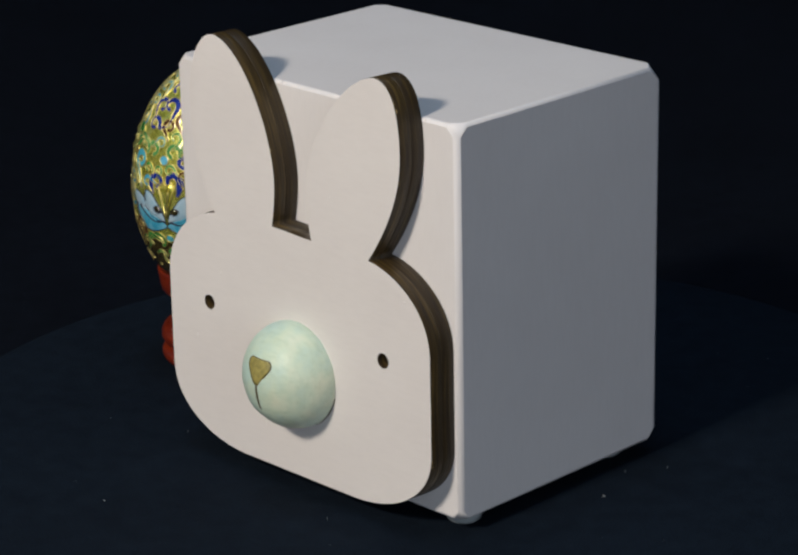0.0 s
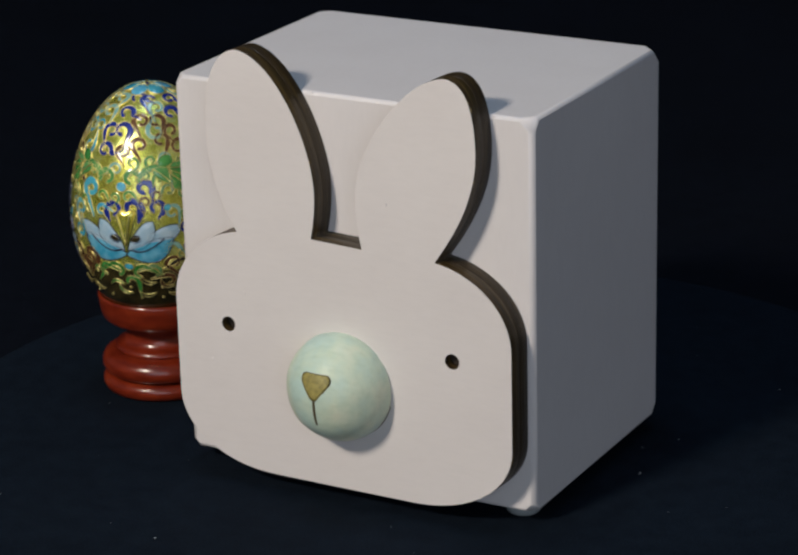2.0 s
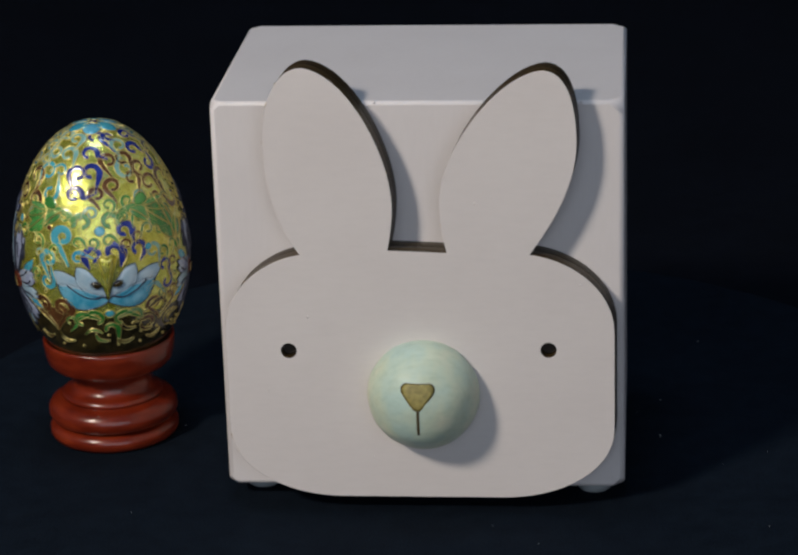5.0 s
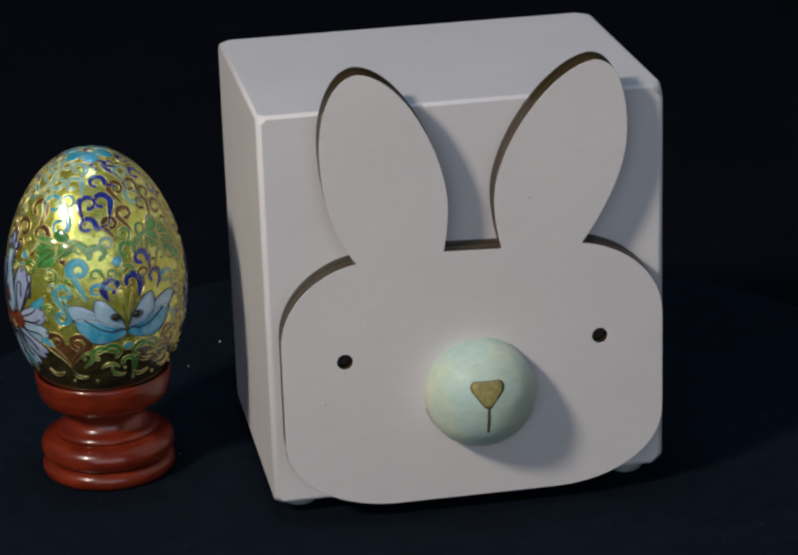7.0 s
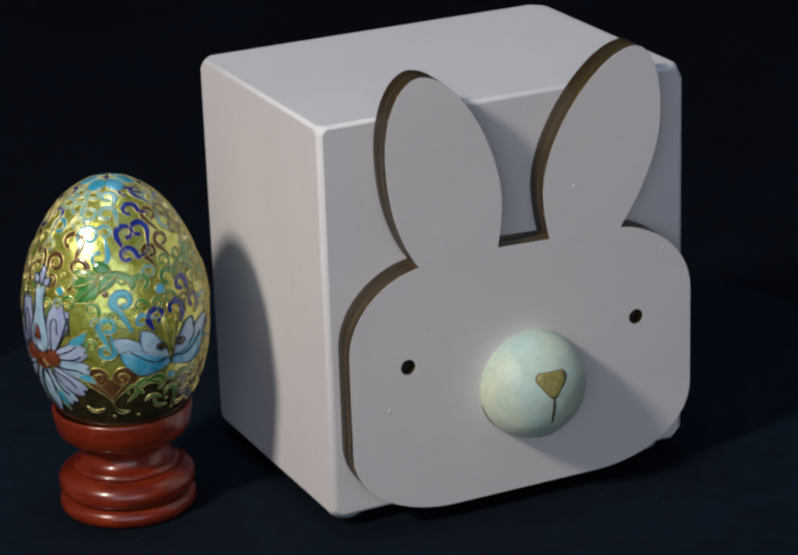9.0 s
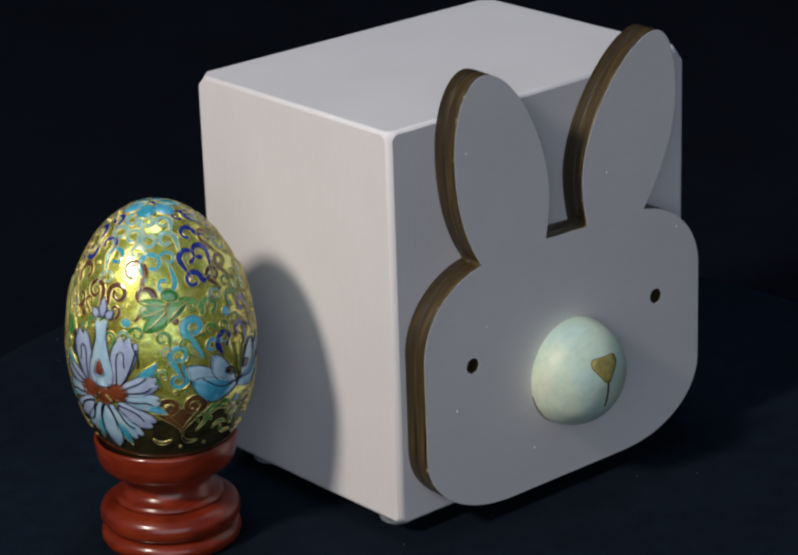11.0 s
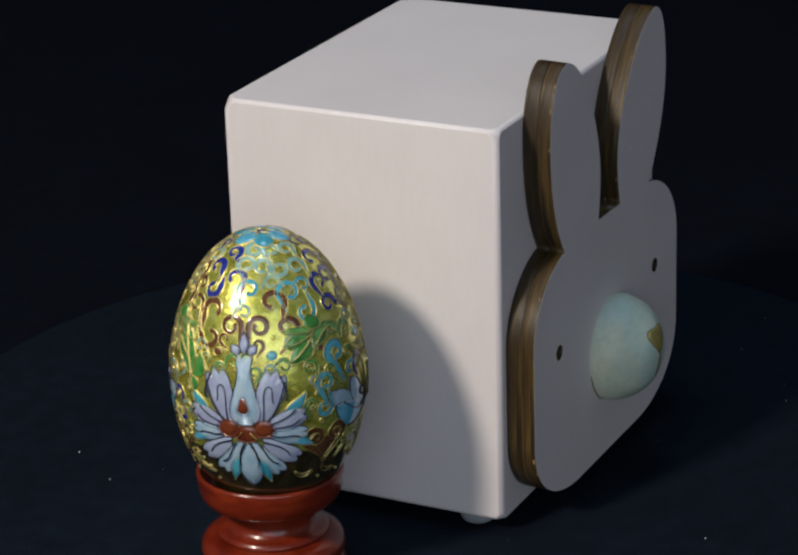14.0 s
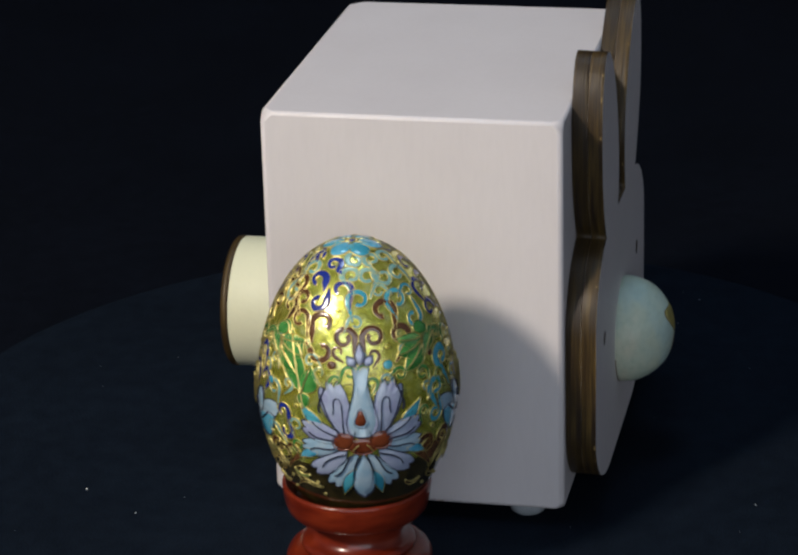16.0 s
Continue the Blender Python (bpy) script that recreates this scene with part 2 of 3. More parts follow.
FACE = face_outline()
EYES = [circle(-32.6, 40.5, 1.95), circle(32.05, 40.95, 1.95)]
back_layer = board([FACE] + EYES, 0.0038, 0.00008, BURNT, BURNT, "backing_board", rabbit_box, "dark scorched edge of the rear board")
back_layer.location.y = FRONT - 0.0001
front_layer = board([FACE] + EYES, 0.0038, 0.00010, PLATE_WHITE, BURNT_LIGHT, "face_board", rabbit_box, "white painted rabbit face board with scorched brown edge")
front_layer.location.y = FRONT - 0.00395
PLATE_Y = FRONT - 0.00775
for layer in (back_layer, front_layer):
    # the cut runs through both boards at a slight slant
    for v in layer.data.vertices:
        v.co.x += 0.07 * (v.co.y + layer.location.y - PLATE_Y)
for loop in EYES:
    plug = board([loop], 0.0050, 0.0002, DARK_HOLE, DARK_HOLE, "eye", rabbit_box, "round drilled eye, scorched dark inside")
    plug.location.y = FRONT - 0.0001


NOSE_DEPTH, NR = 0.0129, 0.01400


def nose():
    """A turned half ball with a slightly flattened skirt, on the face board."""
    r = NR
    prof = [(r * 0.985, 0.0), (r, 0.0006), (r, 0.0010)] + [(r * math.cos(a), 0.0010 + NOSE_DEPTH * math.sin(a)) for a in [math.pi / 2 * i / 28 for i in range(1, 28)]] + [(0, 0.0010 + NOSE_DEPTH)]
    bm = lathe(prof, 96)
    for v in bm.verts:
        out = v.co.normalized()
        v.co += out * (0.00016 * noise.noise(v.co * 210) + 0.00005 * noise.noise(v.co * 900))
    bm.transform(Matrix.Translation((0.9 * mm, PLATE_Y, 29.7 * mm)) @ Matrix.Rotation(math.pi / 2, 4, "X"))
    return part("nose", bm, MINT, rabbit_box, "pale mint painted half-ball nose")


NOSE = nose()


def contact_shade():
    """Contact shade as a thin brown line under the nose where it meets the board."""
    bm = lathe([(NR * 0.97, 0.0), (NR + 0.00014, 0.0), (NR + 0.00012, 0.00016), (NR * 0.97, 0.0003)], 96)
    for v in bm.verts:
        v.co.xy *= 1 + 0.008 * noise.noise(v.co * 260)
    bmesh.ops.delete(bm, geom=[v for v in bm.verts if v.co.y > -0.25 * NR], context="VERTS")
    bm.transform(Matrix.Translation((0.9 * mm, PLATE_Y - 0.00002, 29.7 * mm)) @ Matrix.Rotation(math.pi / 2, 4, "X"))
    # the brown colour stands for the shade in the gap
    return part("contact_shade", bm, plain("painted_shade_brown", (0.34, 0.28, 0.20), 0.7, scale=900, vary=0.5), NOSE, "thin brown line of painted contact shade")


contact_shade()
NC = Vector((0.9 * mm, PLATE_Y - 0.0010, 29.7 * mm))


def on_nose(x, z, lift):
    """A point over the nose's ball, from the front, in millimetres."""
    x, z = x - 0.4, z + 0.5
    dx, dz = x * mm - NC.x, z * mm - NC.z
    dy = -NOSE_DEPTH * math.sqrt(max(1e-4, 1 - (dx * dx + dz * dz) / NR ** 2))
    away = Vector((dx / NR ** 2, dy / NOSE_DEPTH ** 2, dz / NR ** 2)).normalized()
    return NC + Vector((dx, dy, dz)) + away * lift


def skin_patch(outline, lift):
    """A thin patch of paint on the ball: rings from the outline to its middle, with a turned-down rim."""
    cx, cz = sum(p[0] for p in outline) / len(outline), sum(p[1] for p in outline) / len(outline)
    bm = bmesh.new()
    rings = []
    for k, f in enumerate((1.0, 1.0, 0.8, 0.6, 0.4, 0.2)):
        rings.append([bm.verts.new(on_nose(cx + (x - cx) * f, cz + (z - cz) * f, -0.0002 if k == 0 else lift)) for x, z in outline])
    n = len(outline)
    for a, b in zip(rings, rings[1:]):
        for i in range(n):
            bm.faces.new((a[i], a[(i + 1) % n], b[(i + 1) % n], b[i]))
    bm.faces.new(rings[-1])
    bmesh.ops.recalc_face_normals(bm, faces=bm.faces[:])
    return bm


def snout_outline(r=1.7, n=10):
    """A rounded little triangle, point down, in millimetres."""
    out = []
    for cx, cz, a0, a1 in ((4.0, 34.9, -35, 90), (-2.3, 34.9, 90, 215), (0.85, 31.2, 215, 325)):
        for i in range(n):
            a = math.radians(a0 + (a1 - a0) * i / (n - 1))
            k = 1.0 if cz > 33 else 1.15
            out.append((cx + k * r * math.cos(a), cz + k * r * math.sin(a)))
    fine = []
    for (ax, az), (bx, bz) in zip(out, out[1:] + out[:1]):
        steps = max(1, int(math.hypot(bx - ax, bz - az) / 0.45))
        fine += [(ax + (bx - ax) * i / steps, az + (bz - az) * i / steps) for i in range(steps)]
    return fine


snout = [(0.85 + (x - 0.85) * 0.81, 33.0 + (z - 33.0) * 0.85) for x, z in snout_outline()]


def swollen(outline, d):
    cx, cz = 0.85, 33.2
    return [(cx + (x - cx) * (1 + d), cz + (z - cz) * (1 + d)) for x, z in outline]


part("snout_outline", skin_patch(swollen(snout, 0.07), 0.00006), DARK_LINE, NOSE, "dark engraved outline")
part("snout", skin_patch(snout, 0.00012), OCHRE, NOSE, "ochre painted little nose")
part("mouth_line", skin_patch([(0.50, 30.2), (0.48, 27.5), (0.44, 25.0), (0.52, 22.8), (1.12, 22.8), (1.16, 25.0), (1.18, 27.5), (1.2, 30.2)], 0.00009), DARK_LINE, NOSE, "dark engraved mouth line")


def tail():
    prof = [(0, 0.0), (0.0173, 0.0), (0.0175, 0.0004), (0.0175, 0.0202), (0.0173, 0.0205), (0, 0.0205)]
    bm = lathe(prof, 80)
    place = Matrix.Translation((0.0, D / 2 + 0.001, 0.0322)) @ Matrix.Rotation(-math.pi / 2, 4, "X")
    bm.transform(place)
    ob = part("tail", bm, CREAM, rabbit_box, "round cream painted wooden tail")
    bm = lathe([(0, 0.0205), (0.0173, 0.0205), (0.0176, 0.0207), (0.0176, 0.0220), (0.0171, 0.0225), (0, 0.0225)], 80)
    bm.transform(place)
    part("tail_rim", bm, BURNT_LIGHT, ob, "scorched brown rim disc")


tail()
for sx, sy, ix, iy in ((-1, -1, 0.0076, 0.0104), (1, -1, 0.0078, 0.0090), (-1, 1, 0.0080, 0.0110), (1, 1, 0.0095, 0.0090)):
    fx, fy = sx * (W / 2 - ix), sy * (D / 2 - iy)
    low = -0.00343
    foot = part("foot", lathe([(0, low), (0.0036, low), (0.0043, low + 0.0006), (0.0047, low + 0.002), (0.0048, RAISE + 0.0001), (0, RAISE + 0.0001)], 28), RUBBER, rabbit_box, "small clear rubber foot")
    foot.data.transform(Matrix.Translation((fx, fy, 0)))


def paint_chips():
    """Small flecks where the paint is knocked off along the edges."""
    rnd = random.Random(8)
    raw = plain("bare_wood", (0.30, 0.22, 0.14), 0.8)
    for k in range(16):
        bm = bmesh.new()
        size = rnd.uniform(0.00016, 0.0004)
        bmesh.ops.create_icosphere(bm, subdivisions=2, radius=size, matrix=Matrix.Diagonal((rnd.uniform(0.7, 1.8), rnd.uniform(0.7, 1.6), rnd.uniform(0.5, 1.2), 1)))
        for v in bm.verts:
            v.co *= 1 + 0.35 * noise.noise(v.co * 5000)
        sx, sy = rnd.choice((-1, 1)), rnd.choice((-1, 1))
        kind = k % 4
        y_edge = D / 2 + 0.001 if sy > 0 else -D / 2
        if kind == 0:
            at = (sx * (W / 2 - 0.0004), rnd.uniform(0.006 - D / 2, D / 2 - 0.006), RAISE + 0.0004)
        elif kind == 1:
            at = (sx * (W / 2 - 0.0006), y_edge - sy * 0.0006, rnd.uniform(0.01, 0.095))
        elif kind == 2:
            at = (sx * (W / 2 - 0.0004), rnd.uniform(0.006 - D / 2, D / 2 - 0.006), RAISE + H - 0.0003)
        else:
            at = (rnd.uniform(0.006 - W / 2, W / 2 - 0.006), -D / 2 + 0.0003, RAISE + H - 0.0003)
        bm.transform(Matrix.Translation(at))
        part("paint_chip", bm, raw if kind == 0 else WHITE, rabbit_box)


def face_specks():
    """Grains of dust caught in the paint of the face board, and golden nicks along its front edge."""
    rnd = random.Random(21)
    gold = plain("bare_golden_wood", (0.42, 0.30, 0.12), 0.6, scale=1500)
    for x, z in ((-33.0, 95.0), (14.5, 79.0), (-27.5, 49.5), (40.0, 58.0), (-12.0, 12.0), (-38.0, 30.0)):
        bm = bmesh.new()
        bmesh.ops.create_icosphere(bm, subdivisions=2, radius=rnd.uniform(0.00022, 0.00038), matrix=Matrix.Translation((x * mm, PLATE_Y, z * mm)) @ Matrix.Diagonal((1, 0.5, 1.3, 1)))
        part("paint_grain", bm, PLATE_WHITE, rabbit_box)
    for k in range(22):
        i = rnd.randrange(6, len(FACE) - 6)
        (ax, az), (bx, bz) = FACE[i], FACE[(i + 1) % len(FACE)]
        bm = bmesh.new()
        turn = Matrix.Rotation(-math.atan2(bz - az, bx - ax), 4, "Y")
        bmesh.ops.create_icosphere(bm, subdivisions=2, radius=rnd.uniform(0.00014, 0.00026), matrix=Matrix.Translation((ax, PLATE_Y + rnd.uniform(0.0002, 0.0006), az)) @ turn @ Matrix.Diagonal((rnd.uniform(1.5, 3.5), 0.8, 0.7, 1)))
        part("edge_nick", bm, gold, rabbit_box)


face_specks()
paint_chips()

# ---- egg stand and egg ----
EX, EY, LIFT = -0.0878, 0.0000, 0.00135
STAND_X, STAND_Y = -0.0878, 0.0009


egg_stand = tagged(new("egg_stand"), "turned red-brown lacquered wooden egg stand", "egg stand")
part("base_ring", lathe([(0, 0.0), (0.0158, 0.0), (0.0170, 0.0006), (0.0175, 0.0018), (0.0175, 0.0030), (0.0168, 0.0042), (0.0152, 0.0048), (0.0, 0.0049)], 96), RED_WOOD, egg_stand)
part("foot_ring", lathe([(0, 0.0049), (0.0151, 0.0049), (0.0167, 0.0056), (0.0175, 0.0070), (0.0175, 0.0086), (0.0168, 0.0101), (0.0154, 0.0110), (0.0138, 0.0116), (0.0, 0.0117)], 96), RED_WOOD, egg_stand)
part("stem", lathe([(0, 0.0115), (0.0136, 0.0116), (0.0136, 0.0126), (0.0124, 0.0133), (0.0112, 0.0140), (0.0106, 0.0152), (0.0104, 0.0168), (0.0107, 0.0188), (0.0116, 0.0202), (0.0, 0.0204)], 96), RED_WOOD, egg_stand)
part("cup", lathe([(0, 0.0201), (0.0116, 0.0201), (0.0143, 0.0203), (0.0160, 0.0209), (0.0168, 0.0219), (0.0173, 0.0238), (0.0176, 0.0260), (0.0178, 0.0277), (0.0176, 0.0284), (0.0171, 0.0285), (0.0167, 0.0281), (0.0154, 0.0252), (0.0142, 0.0233), (0.0, 0.0231)], 96), RED_WOOD, egg_stand, "hollowed cup with a plain rim")
E_MID, E_TOP, E_LOW, E_R = 0.0515, 0.0870, 0.0175, 0.0231


def egg_r(z):
    """The egg's radius at a height."""
    if z >= E_MID:
        k = (z - E_MID) / (E_TOP - E_MID)
        return E_R * math.sqrt(max(0.0, 1 - k * k)) * (1 - 0.10 * k * k * (1 - k))
    k = (E_MID - z) / (E_MID - E_LOW)
    return E_R * math.sqrt(max(0.0, 1 - k * k))


def gold_foil():
    """Yellow enamel over foil: lemon and amber patches, fine hammered relief."""
    m, nt, b = nodes_of("gold_foil_under_yellow_enamel", 0.26, 0.72, 0.5)
    b.inputs["Coat Weight"].default_value = 1.0
    b.inputs["Coat Roughness"].default_value = 0.22
    b.inputs["Coat IOR"].default_value = 1.75
    rp, nz = noise_ramp(nt, 420, [(0.3, (0.46, 0.47, 0.03)), (0.5, (0.75, 0.82, 0.12)), (0.75, (0.92, 0.98, 0.40))], 4)
    patch, _ = noise_ramp(nt, 55, [(0.48, (1.0, 1.0, 1.0)), (0.70, (1.0, 0.78, 0.45))], 2)
    nt.links.new(mix(nt, "MULTIPLY", 1.0, rp.outputs["Color"], patch.outputs["Color"]), b.inputs["Base Color"])
    bump(nt, b, nz.outputs["Fac"], 0.45, 0.0005)
    return m


def enamel(name, colour, other, rough=0.16):
    m, nt, b = nodes_of(name, rough, 0, 0.6)
    b.inputs["Coat Weight"].default_value = 0.8
    b.inputs["Coat Roughness"].default_value = 0.20
    b.inputs["Coat IOR"].default_value = 1.6
    rp, nz = noise_ramp(nt, 260, [(0.38, colour), (0.62, other)], 3)
    nt.links.new(rp.outputs["Color"], b.inputs["Base Color"])
    bump(nt, b, nz.outputs["Fac"], 0.15, 0.0003)
    return m


GOLD = gold_foil()
WIRE = plain("gold_wire", (0.84, 0.72, 0.27), 0.42, 0.9, 0.5, 900, 0.25)
DARK_WIRE = plain("tarnished_wire", (0.07, 0.08, 0.13), 0.35, 0.6, 0.5, 900, 0.3)
DARK_BLUE = enamel("dark_blue_enamel", (0.012, 0.022, 0.20), (0.02, 0.045, 0.32))
TURQUOISE = enamel("turquoise_enamel", (0.045, 0.33, 0.46), (0.10, 0.45, 0.55))
PALE_TEAL = enamel("pale_teal_enamel", (0.20, 0.42, 0.40), (0.30, 0.52, 0.42))
BROWN = enamel("brown_enamel", (0.085, 0.034, 0.012), (0.15, 0.065, 0.022))
RUST = enamel("rust_enamel", (0.13, 0.028, 0.010), (0.20, 0.050, 0.018))
GREEN = enamel("green_enamel", (0.035, 0.20, 0.035), (0.085, 0.33, 0.07))
LEAF = enamel("leaf_green_enamel", (0.07, 0.25, 0.06), (0.15, 0.36, 0.11))
SAGE = enamel("sage_enamel", (0.13, 0.27, 0.10), (0.24, 0.36, 0.17))
LILAC = enamel("lilac_enamel", (0.35, 0.39, 0.58), (0.43, 0.52, 0.66))
PALE_BLUE = enamel("pale_blue_enamel", (0.33, 0.52, 0.66), (0.46, 0.61, 0.71))
SKY = enamel("sky_blue_enamel", (0.05, 0.36, 0.55), (0.18, 0.52, 0.70))
OLIVE = enamel("dark_olive_enamel", (0.020, 0.016, 0.005), (0.05, 0.038, 0.010))

egg = tagged(new("cloisonne_egg"), "gold cloisonne egg with blue, green, brown and lilac enamel", "decorative egg")

# the egg's meridian by arc length, from its waist up and down
ZS = [E_LOW + (E_TOP - E_LOW) * (0.5 - 0.5 * math.cos(math.pi * i / 1200)) for i in range(1201)]
RS = [egg_r(z) for z in ZS]
ARC = np.concatenate([[0.0], np.cumsum(np.hypot(np.diff(ZS), np.diff(RS)))])
ARC -= np.interp(E_MID, ZS, ARC)
A_TURN = math.radians(-165.0)


def shell_ring(lo, hi, n, lift=0.0):
    arcs = np.linspace(lo, hi, n)
    return [(max(0.0, float(np.interp(a, ARC, RS)) + lift), float(np.interp(a, ARC, ZS))) for a in arcs]


part("shell", lathe(shell_ring(-0.0121, ARC[-1], 60), 128), GOLD, egg, "gold foil shell under yellow enamel")
part("lower_band", lathe([(0, 0.0224)] + shell_ring(float(np.interp(0.0224, ZS, ARC)), -0.0120, 24, 0.00003), 128), OLIVE, egg, "dark olive enamel band round the bottom")


# the same meridian in even steps: radius, height and the outward direction
N_ARC = 4000
ARC_LO, ARC_STEP = float(ARC[0]), float(ARC[-1] - ARC[0]) / N_ARC
EVEN = [ARC_LO + ARC_STEP * i for i in range(N_ARC + 1)]
R_T, Z_T = np.interp(EVEN, ARC, RS), np.interp(EVEN, ARC, ZS)
DR, DZ = np.gradient(R_T), np.gradient(Z_T)
DL = np.hypot(DR, DZ) + 1e-12
R_T, Z_T, NR_T, NZ_T = R_T.tolist(), Z_T.tolist(), (DZ / DL).tolist(), (-DR / DL).tolist()


def arc_index(m):
    return max(2, min(N_ARC - 2, int((m - ARC_LO) / ARC_STEP + 0.5)))


def radius_at(m):
    return max(0.0035, R_T[arc_index(m)])


def on_egg(phi, m, lift):
    """Point over the egg: phi from the lotus in radians, m along the meridian in metres."""
    i = arc_index(m)
    r, z = R_T[i] + NR_T[i] * lift, Z_T[i] + NZ_T[i] * lift
    return (r * math.cos(phi + A_TURN), r * math.sin(phi + A_TURN), z)


def placed(phi, m, rot, mirror, pts):
    """Local millimetres to (phi, m) pairs round an anchor, given in degrees and millimetres."""
    c, s = math.cos(math.radians(rot)), math.sin(math.radians(rot))
    out = []
    for a, b in pts:
        a = -a if mirror else a
        a, b = c * a - s * b, s * a + c * b
        mm_ = (m + b) * mm
        r = radius_at(mm_)
        out.append((math.radians(phi) + a * mm / r, mm_))
    return out


def add_wire(verts, faces, mats, path, closed, thick, height):
    """A fine wire of three-sided section along a path of (phi, m)."""
    n = len(path)
    base = len(verts)
    for i in range(n):
        p, q = path[i - 1 if (i or closed) else 0], path[(i + 1) % n if (i < n - 1 or closed) else n - 1]
        r = radius_at(path[i][1])
        da, db = (q[0] - p[0]) * r, q[1] - p[1]
        d = math.hypot(da, db) or 1.0
        ox, oy = -db / d * thick / r, da / d * thick
        verts.append(on_egg(path[i][0] + ox, path[i][1] + oy, 0.00001))
        verts.append(on_egg(path[i][0], path[i][1], height))
        verts.append(on_egg(path[i][0] - ox, path[i][1] - oy, 0.00001))
    for i in range(n if closed else n - 1):
        j = (i + 1) % n
        for k in (0, 1):
            faces.append((base + 3 * i + k, base + 3 * j + k, base + 3 * j + k + 1, base + 3 * i + k + 1))
            mats.append(1)


def enamel_piece(name, verts, faces, mats, colour, wire, label=""):
    turned = []
    for f in faces:
        (ax, ay, az), (bx, by, bz), (cx, cy, cz) = verts[f[0]], verts[f[1]], verts[f[2]]
        ux, uy, uz, vx, vy, vz = bx - ax, by - ay, bz - az, cx - ax, cy - ay, cz - az
        out = (uy * vz - uz * vy) * ax + (uz * vx - ux * vz) * ay + (ux * vy - uy * vx) * (az - E_MID) * 0.6
        turned.append(f if out >= 0 else f[::-1])
    faces = turned
    me = bpy.data.meshes.new(name)
    me.from_pydata(verts, [], faces)
    me.materials.append(colour)
    me.materials.append(wire)
    me.polygons.foreach_set("material_index", mats)
    me.polygons.foreach_set("use_smooth", [True] * len(faces))
    ob = new(name, me)
    ob.parent = egg
    return tagged(ob, label)


PLACED = []


def ribbon(name, phi, m, rot, mirror, line, widths, colour, wire=None, lift=0.00022):
    """A band of enamel between two wires, along a line of local millimetres."""
    left, right, n = [], [], len(line)
    for i in range(n):
        (ax, ay), (bx, by) = line[max(0, i - 1)], line[min(n - 1, i + 1)]
        d = math.hypot(bx - ax, by - ay) or 1.0
        ox, oy = -(by - ay) / d * widths[i] / 2, (bx - ax) / d * widths[i] / 2
        left.append((line[i][0] + ox, line[i][1] + oy))
        right.append((line[i][0] - ox, line[i][1] - oy))
    lp, cp, rp = (placed(phi, m, rot, mirror, v) for v in (left, line, right))
    verts, faces, mats = [], [], []
    for a, b, c in zip(lp, cp, rp):
        verts += [on_egg(*a, 0.00002), on_egg(*b, lift), on_egg(*c, 0.00002)]
    for i in range(n - 1):
        for k in (0, 1):
            faces.append((3 * i + k, 3 * i + k + 1, 3 * i + 4 + k, 3 * i + 3 + k))
            mats.append(0)
    add_wire(verts, faces, mats, lp + rp[::-1], True, 0.000095, lift + 0.00007)
    PLACED.append((phi, m))
    return enamel_piece(name, verts, faces, mats, colour, wire or WIRE)


def blob(name, phi, m, rot, mirror, outline, colour, wire=None, lift=0.00030, label=""):
    """A cell of enamel inside a wire: rings from the outline to the middle."""
    cx, cy = sum(p[0] for p in outline) / len(outline), sum(p[1] for p in outline) / len(outline)
    verts, faces, mats, n = [], [], [], len(outline)
    for f, h in ((1.0, 0.00003), (0.8, lift * 0.75), (0.5, lift), (0.2, lift)):
        for pt in placed(phi, m, rot, mirror, [(cx + (x - cx) * f, cy + (y - cy) * f) for x, y in outline]):
            verts.append(on_egg(*pt, h))
    for k in range(3):
        for i in range(n):
            j = (i + 1) % n
            faces.append((k * n + i, k * n + j, k * n + n + j, k * n + n + i))
            mats.append(0)
    verts.append(on_egg(*placed(phi, m, rot, mirror, [(cx, cy)])[0], lift))
    for i in range(n):
        faces.append((3 * n + i, 3 * n + (i + 1) % n, 4 * n))
        mats.append(0)
    add_wire(verts, faces, mats, placed(phi, m, rot, mirror, outline), True, 0.00010, lift + 0.00006)
    PLACED.append((phi, m))
    return enamel_piece(name, verts, faces, mats, colour, wire or WIRE, label)


def oval(w, h, n=18, squash=0.0):
    return [(w / 2 * math.cos(2 * math.pi * i / n) * (1 - squash * math.sin(2 * math.pi * i / n)), h / 2 * math.sin(2 * math.pi * i / n)) for i in range(n)]


def petal(base, tip, width, bend=0.0, n=10, notch=0.0, fat=0.8, blunt=1.0):
    """A petal's outline from its base to its tip, in local millimetres."""
    dx, dy = tip[0] - base[0], tip[1] - base[1]
    L = math.hypot(dx, dy)
    ux, uy = dx / L, dy / L
    sides = ([], [])
    for i in range(n + 1):
        k = i / n
        w = width / 2 * max(0.0, math.sin(math.pi * min(1.0, k ** fat))) ** blunt * (1 + notch * math.sin(9 * k))
        if k in (0.0, 1.0):
            w = 0.06
        off = bend * math.sin(math.pi * k)
        for s, sign in zip(sides, (1, -1)):
            e = off + sign * w
            s.append((base[0] + ux * L * k - uy * e, base[1] + uy * L * k + ux * e))
    return sides[0] + sides[1][::-1]


